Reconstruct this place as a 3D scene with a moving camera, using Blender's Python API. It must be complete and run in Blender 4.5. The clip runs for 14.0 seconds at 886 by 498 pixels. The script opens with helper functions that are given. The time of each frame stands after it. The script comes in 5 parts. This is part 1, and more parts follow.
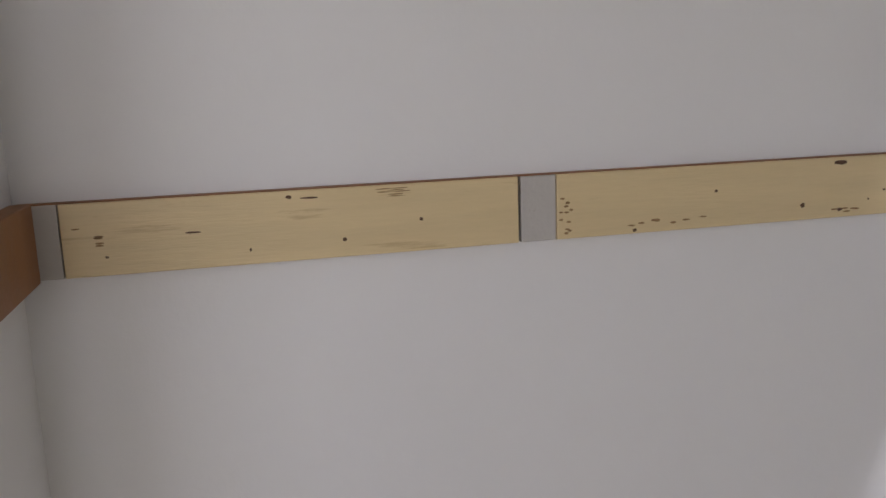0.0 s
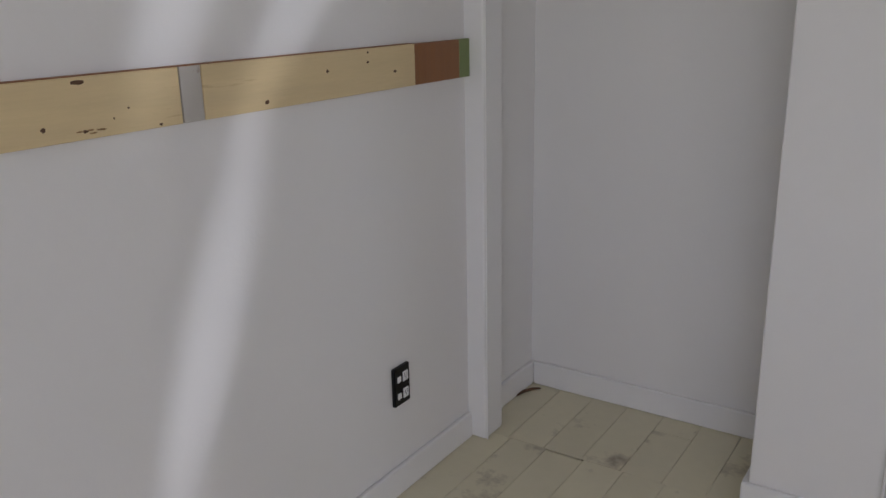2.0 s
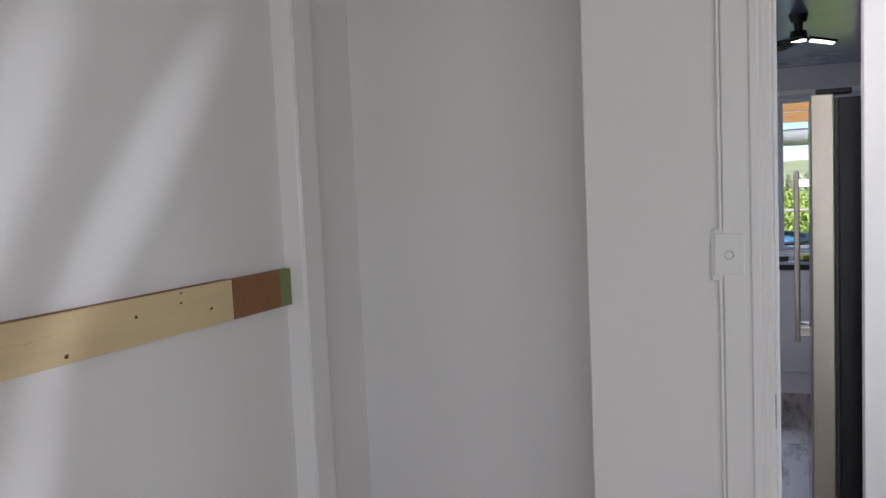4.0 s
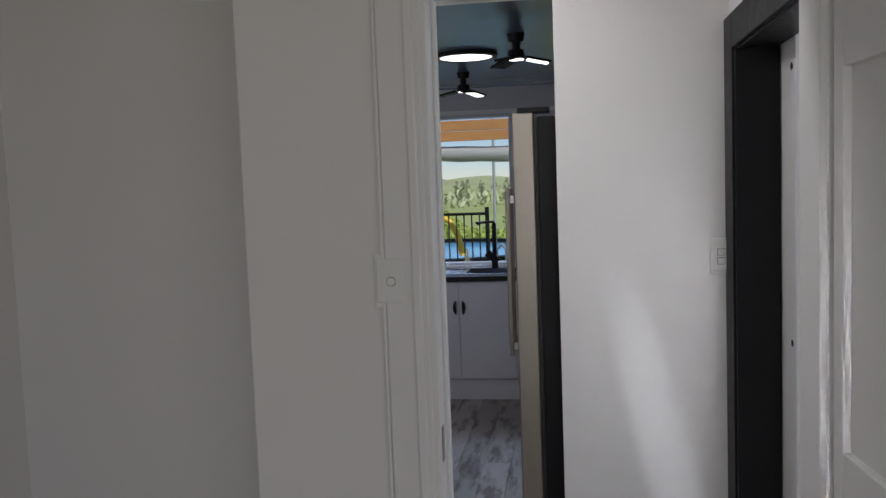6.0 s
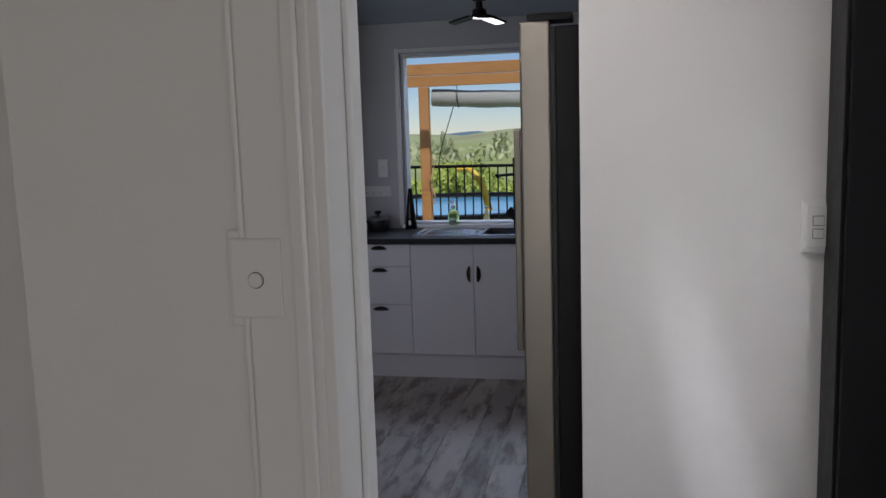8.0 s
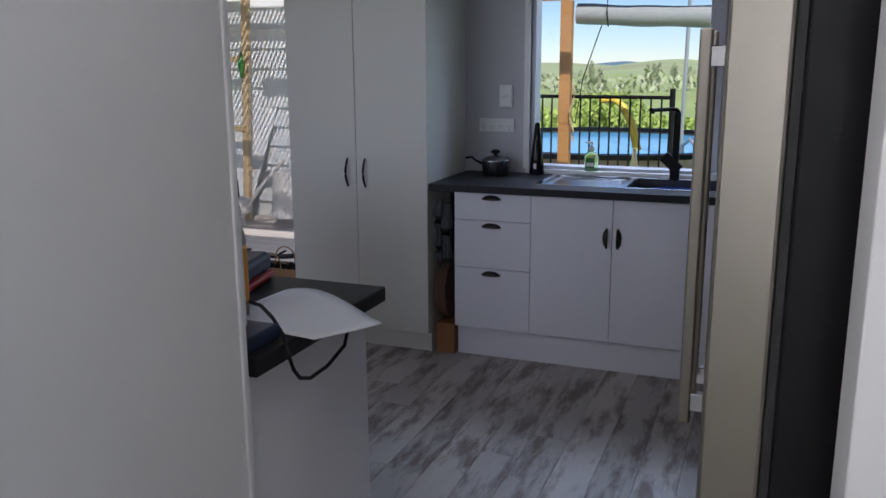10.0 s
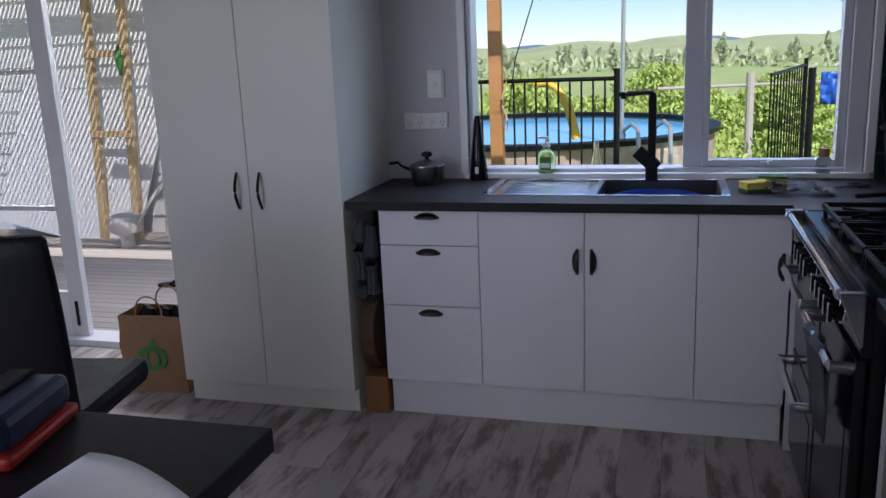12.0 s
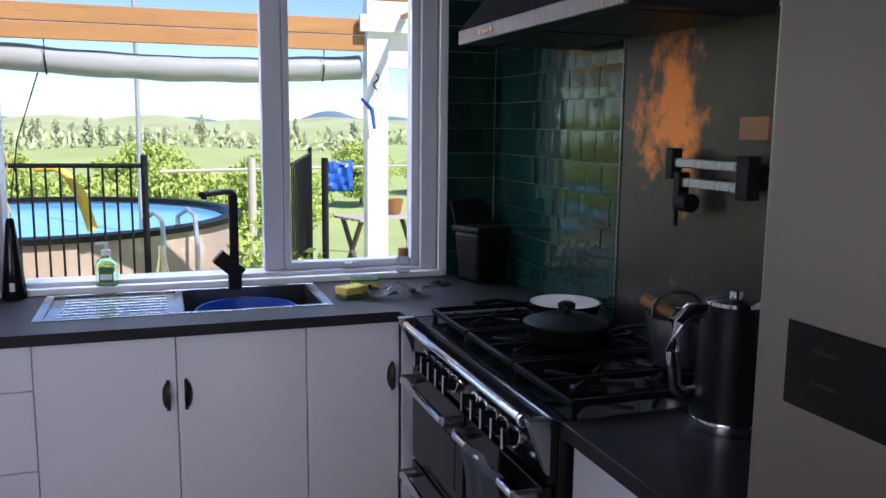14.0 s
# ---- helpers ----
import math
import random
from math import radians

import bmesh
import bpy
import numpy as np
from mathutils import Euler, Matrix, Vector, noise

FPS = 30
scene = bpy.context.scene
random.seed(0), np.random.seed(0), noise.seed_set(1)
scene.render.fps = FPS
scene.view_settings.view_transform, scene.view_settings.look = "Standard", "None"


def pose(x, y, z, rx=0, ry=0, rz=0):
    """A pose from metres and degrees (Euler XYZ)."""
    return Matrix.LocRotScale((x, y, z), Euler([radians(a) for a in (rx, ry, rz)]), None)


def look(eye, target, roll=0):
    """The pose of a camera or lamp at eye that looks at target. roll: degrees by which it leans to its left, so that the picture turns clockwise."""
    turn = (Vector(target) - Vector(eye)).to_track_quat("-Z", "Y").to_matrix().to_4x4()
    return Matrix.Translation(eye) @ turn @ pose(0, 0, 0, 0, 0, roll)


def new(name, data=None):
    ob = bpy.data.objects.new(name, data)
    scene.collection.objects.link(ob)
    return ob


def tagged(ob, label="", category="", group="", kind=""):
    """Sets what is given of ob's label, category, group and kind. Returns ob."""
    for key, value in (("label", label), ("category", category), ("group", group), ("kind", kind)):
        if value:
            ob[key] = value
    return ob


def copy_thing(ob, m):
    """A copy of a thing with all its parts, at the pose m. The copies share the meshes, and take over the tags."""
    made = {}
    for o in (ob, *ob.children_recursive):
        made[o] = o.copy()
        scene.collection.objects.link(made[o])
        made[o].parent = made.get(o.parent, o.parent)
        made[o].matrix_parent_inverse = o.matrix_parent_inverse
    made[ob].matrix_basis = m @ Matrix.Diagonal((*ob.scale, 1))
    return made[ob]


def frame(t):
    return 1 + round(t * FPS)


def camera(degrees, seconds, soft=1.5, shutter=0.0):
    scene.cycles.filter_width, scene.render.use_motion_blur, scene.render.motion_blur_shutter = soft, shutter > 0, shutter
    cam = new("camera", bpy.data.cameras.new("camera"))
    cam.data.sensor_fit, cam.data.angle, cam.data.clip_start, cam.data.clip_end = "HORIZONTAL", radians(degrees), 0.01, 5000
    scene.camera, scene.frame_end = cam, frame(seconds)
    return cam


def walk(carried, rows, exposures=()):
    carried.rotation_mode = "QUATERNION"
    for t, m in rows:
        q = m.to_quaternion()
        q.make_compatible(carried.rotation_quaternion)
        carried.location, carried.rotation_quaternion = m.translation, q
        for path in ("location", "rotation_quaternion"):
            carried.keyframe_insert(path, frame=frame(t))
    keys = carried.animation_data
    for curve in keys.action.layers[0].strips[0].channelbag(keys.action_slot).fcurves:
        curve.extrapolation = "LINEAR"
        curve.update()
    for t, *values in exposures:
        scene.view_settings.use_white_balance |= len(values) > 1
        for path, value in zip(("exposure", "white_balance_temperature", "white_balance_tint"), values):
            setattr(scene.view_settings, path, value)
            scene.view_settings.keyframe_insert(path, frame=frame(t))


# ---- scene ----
cam = camera(56.2, 14.0)
PATH = [
    (0, (1.263, -6.416, 1.494), (-0.646, -5.957, 1.116), -2.0),
    (0.5, (1.294, -6.315, 1.568), (-0.419, -5.406, 1.081), -2.6),
    (0.7, (1.274, -6.318, 1.526), (-0.369, -5.258, 1.103), -2.3),
    (1, (1.27, -6.312, 1.522), (-0.275, -5.108, 1.118), -2.5),
    (1.5, (1.229, -6.239, 1.508), (-0.033, -4.75, 1.071), -0.7),
    (2, (1.312, -6.232, 1.47), (0.244, -4.644, 0.888), -1.2),
    (2.5, (1.303, -6.184, 1.473), (0.4, -4.533, 0.794), -2.2),
    (3, (1.326, -6.178, 1.512), (0.462, -4.451, 0.993), -3.0),
    (3.2, (1.348, -6.183, 1.526), (0.485, -4.429, 1.104), -2.8),
    (5.3, (1.471, -6.115, 1.631), (0.964, -4.181, 1.579), -3.2),
    (6, (1.629, -5.918, 1.596), (1.322, -3.948, 1.438), -2.1),
    (6.5, (1.64, -5.721, 1.571), (1.386, -3.751, 1.34), -0.9),
    (7, (1.598, -5.538, 1.567), (1.419, -3.562, 1.317), -0.7),
    (7.5, (1.64, -5.299, 1.563), (1.409, -3.329, 1.305), -1.3),
    (7.9, (1.662, -5.11, 1.554), (1.285, -3.164, 1.287), -1.8),
    (8.2, (1.638, -4.949, 1.54), (1.215, -3.013, 1.267), -1.6),
    (10.3, (1.446, -3.844, 1.495), (0.717, -2.036, 1.05), -0.3),
    (10.5, (1.421, -3.791, 1.488), (0.683, -1.988, 1.038), -0.4),
    (11, (1.341, -3.439, 1.46), (0.505, -1.679, 1.008), -1.3),
    (11.5, (1.246, -3.227, 1.429), (0.424, -1.458, 0.989), -0.8),
    (12, (1.134, -3.04, 1.473), (0.597, -1.169, 1.014), -2.4),
    (12.5, (1.045, -2.832, 1.454), (0.78, -0.897, 1.025), -0.5),
    (13, (0.846, -2.717, 1.44), (1.011, -0.755, 1.088), 0.4),
    (13.4, (0.816, -2.648, 1.502), (1.248, -0.729, 1.138), -0.1),
    (14, (0.78, -2.631, 1.532), (1.422, -0.76, 1.237), 0.6),
]
walk(cam, [(t, look(eye, target, roll)) for t, eye, target, roll in PATH],
     [(0, 0.33, 6200, 18), (1.2, 0.2, 6150, 17), (3.2, 0.43, 6050, 16), (5.3, 0.3, 6150, 16), (6, -0.42, 6250, 15), (8.2, -0.5, 6350, 16), (10.3, 0.15, 6000, 15), (12.5, 0.3, 6000, 18), (14, 0.78, 6050, 21)])

# ---- world, sun and large lights ----
world = bpy.data.worlds.new("world")
scene.world = world
world.use_nodes = True
wn = world.node_tree
sky = wn.nodes.new("ShaderNodeTexSky")
sky.sky_type, sky.sun_disc = "NISHITA", False
sky.sun_elevation, sky.sun_rotation = radians(48), radians(150)
sky.air_density, sky.dust_density, sky.ozone_density, sky.altitude = 0.9, 0.0, 5.0, 800
wn.links.new(sky.outputs[0], wn.nodes["Background"].inputs[0])
wn.nodes["Background"].inputs[1].default_value = 0.10


def lamp(name, kind, m, energy, color=(1, 1, 1), **props):
    data = bpy.data.lights.new(name, kind)
    data.energy, data.color = energy, color
    for key, value in props.items():
        setattr(data, key, value)
    ob = new(name, data)
    ob.matrix_world = m
    return ob


SUN_FROM = Vector((math.sin(radians(150)) * math.cos(radians(48)), math.cos(radians(150)) * math.cos(radians(48)), math.sin(radians(48))))
lamp("sun", "SUN", look(SUN_FROM * 30, (0, 0, 0)), 4.6, (1, 0.95, 0.88), angle=radians(0.6))
# sky light entering by the kitchen window, the deck doors and the unseen south window of the room behind
lamp("window_light", "AREA", look((1.05, 1.55, 2.75), (1.0, -1.2, 0.5)), 38, (0.58, 0.74, 1), shape="RECTANGLE", size=1.8, size_y=0.7)
lamp("deck_light", "AREA", look((-1.6, 1.55, 2.75), (-1.0, -1.2, 0.3)), 70, (0.92, 0.95, 1), shape="RECTANGLE", size=1.4, size_y=0.7)
lamp("room_window_light", "AREA", look((2.3, -8.44, 1.5), (1.4, -4, 1.2)), 19, (1, 0.97, 0.95), shape="RECTANGLE", size=2.0, size_y=1.3)
# narrow fill lamp added at the south window to brighten the hall partition
lamp("room_window_gap", "AREA", look((2.22, -8.43, 1.5), (2.02, -3, 1.1)), 0.55, (1, 0.98, 0.97), shape="RECTANGLE", size=0.2, size_y=1.0, spread=radians(14))


def wall_streak(at, low, high, width, energy):
    """An added spot at the south window for sun streaks of unseen source: a soft narrow beam along low-high on a wall.
    """
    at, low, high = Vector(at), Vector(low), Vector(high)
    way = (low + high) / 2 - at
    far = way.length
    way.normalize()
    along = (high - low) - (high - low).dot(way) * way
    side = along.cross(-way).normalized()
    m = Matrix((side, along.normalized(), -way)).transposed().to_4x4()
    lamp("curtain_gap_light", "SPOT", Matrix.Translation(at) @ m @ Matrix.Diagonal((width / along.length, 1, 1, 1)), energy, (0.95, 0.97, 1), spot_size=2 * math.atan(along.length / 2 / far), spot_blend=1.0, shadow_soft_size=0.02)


# streak spots added for the bands on the west wall and hall partition
wall_streak((2.9, -8.43, 1.5), (0, -5.32, 1.14), (0, -4.84, 2.12), 0.17, 190)
wall_streak((2.8, -8.43, 1.6), (0, -5.14, 1.07), (0, -4.30, 2.13), 0.15, 190)
wall_streak((2.8, -8.43, 1.1), (0, -5.40, 0.22), (0, -4.92, 1.38), 0.14, 170)
wall_streak((2.1, -8.43, 1.2), (2.13, -3.005, -0.15), (1.74, -3.005, 1.45), 0.24, 240)
# the east wall is solid here: fill lamp added to brighten the west wall
lamp("east_window_light", "AREA", look((3.56, -7.0, 1.5), (0, -6.0, 1.2)), 11, (1, 0.97, 0.95), shape="RECTANGLE", size=1.4, size_y=1.2)
# fill lamp added at an unseen opening to brighten cabinet and pantry fronts
lamp("dining_window_light", "AREA", look((-1.4, -3.52, 1.5), (0.2, 0, 0.8)), 17, (0.88, 0.89, 1), shape="RECTANGLE", size=1.8, size_y=1.1)
# fill lamp added under the closed hall ceiling to brighten the hall walls
lamp("skylight", "AREA", look((1.15, -3.62, 2.44), (1.6, -3.2, 0.6)), 12, (1, 0.98, 0.95), shape="RECTANGLE", size=0.5, size_y=0.3)
lamp("bath_window_light", "AREA", look((3.85, -3.45, 1.5), (2.2, -3.4, 1.2)), 13, (0.85, 0.94, 1), shape="RECTANGLE", size=0.9, size_y=0.9)


# ---- materials ----
def mat(name, color, rough=0.5, metal=0.0, var=0.12, scale=8.0, bump=0.15, bscale=120.0, stain=None, stain_at=0.62, stain_scale=2.5, stretch=(1, 1, 1), rand=0.0, emit=0.0, coat=0.0):
    """Principled material: colour varied at two scales, stains of their own colour, fine relief, varied gloss."""
    m = bpy.data.materials.new(name)
    m.use_nodes = True
    t = m.node_tree
    n, l = t.nodes, t.links
    b = n["Principled BSDF"]
    b.inputs["Roughness"].default_value, b.inputs["Metallic"].default_value = rough, metal
    b.inputs["Coat Weight"].default_value = coat
    co = n.new("ShaderNodeTexCoord")
    mp = n.new("ShaderNodeMapping")
    mp.inputs["Scale"].default_value = stretch
    l.new(co.outputs["Object"], mp.inputs[0])
    info = n.new("ShaderNodeObjectInfo")
    if rand:
        off = n.new("ShaderNodeVectorMath")
        off.operation = "MULTIPLY_ADD"
        comb = n.new("ShaderNodeCombineXYZ")
        for i in range(3):
            l.new(info.outputs["Random"], comb.inputs[i])
        l.new(comb.outputs[0], off.inputs[0])
        off.inputs[1].default_value = (31, 57, 17)
        l.new(mp.outputs[0], off.inputs[2])
        vec = off.outputs[0]
    else:
        vec = mp.outputs[0]

    def noisy(sc, detail=4, rough_=0.6):
        x = n.new("ShaderNodeTexNoise")
        x.inputs["Scale"].default_value, x.inputs["Detail"].default_value, x.inputs["Roughness"].default_value = sc, detail, rough_
        l.new(vec, x.inputs["Vector"])
        return x.outputs[0]

    def mixed(fac, a, bb, blend="MIX"):
        x = n.new("ShaderNodeMix")
        x.data_type, x.blend_type = "RGBA", blend
        for sock, v in ((x.inputs[0], fac), (x.inputs[6], a), (x.inputs[7], bb)):
            if isinstance(v, (int, float)):
                sock.default_value = v
            elif isinstance(v, tuple):
                sock.default_value = (*v[:3], 1)
            else:
                l.new(v, sock)
        return x.outputs[2]

    lo = tuple(c * (1 - var) for c in color)
    hi = tuple(min(c * (1 + var), 1) for c in color)
    c = mixed(noisy(scale), lo, hi)
    c = mixed(0.3, c, mixed(noisy(scale * 9), lo, hi))
    if stain:
        ramp = n.new("ShaderNodeMapRange")
        ramp.inputs[1].default_value, ramp.inputs[2].default_value = stain_at - 0.06, stain_at + 0.08
        l.new(noisy(stain_scale, 6, 0.65), ramp.inputs[0])
        c = mixed(ramp.outputs[0], c, stain)
    if rand:
        h = n.new("ShaderNodeMapRange")
        h.inputs[3].default_value, h.inputs[4].default_value = 1 - rand, 1 + rand
        l.new(info.outputs["Random"], h.inputs[0])
        c = mixed(1.0, c, h.outputs[0], "MULTIPLY")
    l.new(c, b.inputs["Base Color"])
    r = n.new("ShaderNodeMapRange")
    r.inputs[3].default_value, r.inputs[4].default_value = rough * 0.8, min(rough * 1.25, 1)
    l.new(noisy(scale * 2), r.inputs[0])
    l.new(r.outputs[0], b.inputs["Roughness"])
    if bump:
        bp = n.new("ShaderNodeBump")
        bp.inputs["Strength"].default_value, bp.inputs["Distance"].default_value = bump, 0.004
        l.new(noisy(bscale, 3), bp.inputs["Height"])
        l.new(bp.outputs[0], b.inputs["Normal"])
    if emit:
        b.inputs["Emission Color"].default_value = (*color, 1)
        b.inputs["Emission Strength"].default_value = emit
    return m


def glass(name, tint=(1, 1, 1), rough=0.0, ior=1.45):
    m = bpy.data.materials.new(name)
    m.use_nodes = True
    b = m.node_tree.nodes["Principled BSDF"]
    b.inputs["Base Color"].default_value = (*tint, 1)
    b.inputs["Transmission Weight"].default_value, b.inputs["Roughness"].default_value, b.inputs["IOR"].default_value = 1, rough, ior
    return m


WALL = mat("white_wall_paint", (0.80, 0.785, 0.77), 0.55, var=0.02, scale=2.5, bump=0.12, bscale=60)
TRIM = mat("white_gloss_trim", (0.82, 0.81, 0.80), 0.3, var=0.02, scale=5, bump=0.1, bscale=40)
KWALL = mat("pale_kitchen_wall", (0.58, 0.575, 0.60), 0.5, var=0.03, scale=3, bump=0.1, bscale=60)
CEIL = mat("grey_gloss_ceiling", (0.20, 0.24, 0.33), 0.2, var=0.05, scale=2, bump=0.05, bscale=20)
CAB = mat("white_melamine", (0.76, 0.75, 0.77), 0.38, var=0.015, scale=3, bump=0.04, bscale=200)
PANTRY = mat("warm_white_melamine", (0.72, 0.705, 0.63), 0.4, var=0.02, scale=3, bump=0.04, bscale=200)
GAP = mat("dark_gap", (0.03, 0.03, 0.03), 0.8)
COUNTER = mat("charcoal_laminate", (0.016, 0.0155, 0.0165), 0.42, var=0.3, scale=30, bump=0.2, bscale=300)
CHAR = mat("black_painted_timber", (0.009, 0.009, 0.010), 0.42, var=0.3, scale=10, bump=0.35, bscale=25)
CHAR.node_tree.nodes["Principled BSDF"].inputs["Specular IOR Level"].default_value = 0.2
BLACK = mat("matt_black_metal", (0.008, 0.008, 0.009), 0.42, var=0.2, bump=0.05)
BLACKG = mat("black_enamel", (0.008, 0.008, 0.009), 0.12, var=0.2, bump=0.02, scale=20)
CAST = mat("cast_iron", (0.006, 0.006, 0.007), 0.45, var=0.3, bump=0.3, bscale=250)
CHROME = mat("chrome", (0.82, 0.82, 0.84), 0.1, 1.0, var=0.03, bump=0.0)
STEEL = mat("brushed_steel", (0.30, 0.30, 0.31), 0.28, 1.0, var=0.06, scale=4, bump=0.08, bscale=60, stretch=(1, 30, 1))
STEELD = mat("dark_sink_steel", (0.08, 0.08, 0.083), 0.42, 1.0, var=0.1, scale=6, bump=0.05)
DRAIN = mat("polished_drainer_steel", (0.45, 0.46, 0.48), 0.16, 1.0, var=0.05, scale=5, bump=0.05, bscale=50)
FRIDGE = mat("satin_steel", (0.36, 0.33, 0.285), 0.36, 1.0, var=0.05, scale=3, bump=0.05, bscale=40, stretch=(20, 20, 1))
BRONZE = mat("dark_bronze", (0.05, 0.042, 0.035), 0.35, 0.9, var=0.4, scale=60)
PINE = mat("bare_pine", (0.70, 0.55, 0.31), 0.42, var=0.16, scale=5, bump=0.3, bscale=40, stain=(0.42, 0.27, 0.12), stain_at=0.70, stain_scale=6, stretch=(3, 0.5, 6))
PATCH = mat("grey_filler", (0.50, 0.47, 0.43), 0.7, var=0.1, scale=15, stain=(0.25, 0.16, 0.11), stain_at=0.66, stain_scale=18)
RIMU = mat("red_brown_timber", (0.27, 0.115, 0.04), 0.5, var=0.35, scale=6, stretch=(6, 6, 0.6), bump=0.3, bscale=60)
GREENW = mat("green_painted_wood", (0.20, 0.25, 0.10), 0.6, var=0.15)
KNOT = mat("dark_knot", (0.10, 0.05, 0.025), 0.7, var=0.4, scale=60)
SCUFF = mat("brown_scuff", (0.30, 0.18, 0.08), 0.8, var=0.5, scale=70)
CREAM = mat("cream_painted_board", (0.68, 0.63, 0.46), 0.5, var=0.12, scale=3, bump=0.3, bscale=25, stain=(0.30, 0.25, 0.18), stain_at=0.64, stain_scale=4.5, rand=0.06)
WASH = mat("whitewashed_board", (0.52, 0.47, 0.43), 0.45, var=0.3, scale=2.5, bump=0.35, bscale=25, stain=(0.21, 0.16, 0.13), stain_at=0.54, stain_scale=2.6, stretch=(4, 1, 1), rand=0.14)
SUB = mat("floor_joint", (0.06, 0.05, 0.04), 0.9)
TILE = mat("dark_green_glazed_tile", (0.006, 0.026, 0.020), 0.09, var=0.35, scale=6, bump=0.4, bscale=11, rand=0.35)
# yellow-green tint puts the colour of reflected greenery into the glaze
TILE.node_tree.nodes["Principled BSDF"].inputs["Specular Tint"].default_value = (0.55, 0.85, 0.35, 1)
GROUT = mat("pale_grout", (0.26, 0.28, 0.26), 0.9)
PATINA = mat("heat_coloured_copper", (0.075, 0.068, 0.055), 0.36, 0.85, var=0.5, scale=5, bump=0.12, bscale=20, stain=(0.66, 0.21, 0.05), stain_at=0.70, stain_scale=6)
# the orange heat marks gather where the torch was held, in the upper corner
pn_, pl_ = PATINA.node_tree.nodes, PATINA.node_tree.links
heat_ramp = next(x for x in pn_ if x.type == "MAP_RANGE" and abs(x.inputs[1].default_value - 0.64) < 1e-4)
heat_at = pn_.new("ShaderNodeMapping")
heat_at.inputs["Location"].default_value, heat_at.inputs["Scale"].default_value = (0, 0.68 / 0.36, -1.60 / 0.42), (0.001, 1 / 0.36, 1 / 0.42)
heat = pn_.new("ShaderNodeTexGradient")
heat.gradient_type = "SPHERICAL"
heat_sum = pn_.new("ShaderNodeMath")
heat_sum.operation, heat_sum.inputs[1].default_value = "MULTIPLY_ADD", 0.26
pl_.new(next(x for x in pn_ if x.type == "TEX_COORD").outputs["Object"], heat_at.inputs[0])
pl_.new(heat_at.outputs[0], heat.inputs[0])
pl_.new(heat.outputs["Fac"], heat_sum.inputs[0])
pl_.new(heat_ramp.inputs[0].links[0].from_socket, heat_sum.inputs[2])
pl_.new(heat_sum.outputs[0], heat_ramp.inputs[0])
WTILE = mat("pale_floor_tile", (0.72, 0.71, 0.69), 0.25, var=0.04)
PLAST = mat("white_plastic", (0.82, 0.82, 0.80), 0.3, var=0.02, bump=0)
ALU = mat("grey_aluminium_frame", (0.60, 0.60, 0.64), 0.4, var=0.03, bump=0.03)
PAPER = mat("white_paper", (0.86, 0.86, 0.88), 0.7, var=0.02, bump=0.03)
PANE = glass("window_glass", ior=1.12)
CLEAR = glass("clear_plastic", (0.93, 0.97, 0.95), 0.05, 1.3)
TOWEL = mat("grey_cloth", (0.07, 0.075, 0.085), 0.95, var=0.3, scale=40, bump=0.8, bscale=150)
BAGP = mat("brown_kraft_paper", (0.30, 0.17, 0.08), 0.75, var=0.12, scale=6, bump=0.2, bscale=15)
GREEN = mat("green_print", (0.06, 0.22, 0.05), 0.6, var=0.2)
LEATHER = mat("black_leather", (0.008, 0.008, 0.009), 0.5, var=0.3, scale=20, bump=0.4, bscale=90)
LUMBER = mat("pergola_timber", (0.40, 0.20, 0.065), 0.6, var=0.4, scale=3, bump=0.25, bscale=25, stretch=(0.6, 4, 4), stain=(0.25, 0.11, 0.04), stain_at=0.66, stain_scale=4)
STUDW = mat("rough_pine_post", (0.50, 0.36, 0.20), 0.7, var=0.25, scale=5, stretch=(4, 4, 0.6), bump=0.3, bscale=40)
WBOARD = mat("white_weatherboard", (0.68, 0.68, 0.66), 0.5, var=0.05, scale=3, rand=0.03)
DECK = mat("weathered_deck_board", (0.42, 0.38, 0.33), 0.75, var=0.2, scale=4, bump=0.4, bscale=50, stretch=(0.5, 4, 1), rand=0.12)
POOLW = mat("stained_pool_wall", (0.42, 0.33, 0.25), 0.8, var=0.3, scale=2.5, stain=(0.62, 0.58, 0.50), stain_at=0.6, stain_scale=2, bump=0.4, bscale=15)
WATER = mat("pool_water", (0.16, 0.50, 0.80), 0.15, var=0.1, scale=2, bump=0.3, bscale=6)
BLIND = mat("rolled_clear_blind", (0.33, 0.35, 0.34), 0.25, var=0.15, scale=4, bump=0.5, bscale=8, stretch=(0.5, 3, 3))
GRASS = mat("meadow_grass", (0.34, 0.42, 0.15), 0.95, var=0.3, scale=0.05, stain=(0.30, 0.30, 0.12), stain_at=0.58, stain_scale=0.02, bump=0.6, bscale=4)
# hill green lightened to hold the valley haze
HILL = mat("hazed_green_hill", (0.36, 0.43, 0.21), 0.95, var=0.25, scale=0.01, stain=(0.33, 0.31, 0.18), stain_at=0.56, stain_scale=0.012, bump=0.0)
# distance haze put into the far hills' colour as blue
FARHILL = mat("hazed_far_hill", (0.13, 0.21, 0.27), 0.95, var=0.2, scale=0.006, bump=0)
LEAF = mat("willow_leaf", (0.38, 0.48, 0.11), 0.8, var=0.4, scale=0.6, bump=0)
# leaf green of valley poplars and far belt paled for haze
POPLAR = mat("hazed_poplar_leaf", (0.42, 0.46, 0.28), 0.85, var=0.35, scale=0.5, bump=0)
BARK = mat("grey_bark", (0.12, 0.09, 0.07), 0.9, var=0.3)
GALV = mat("galvanised_steel", (0.55, 0.57, 0.58), 0.4, 0.7, var=0.1)
YELLOW = mat("yellow_plastic", (0.75, 0.52, 0.06), 0.4, var=0.1)
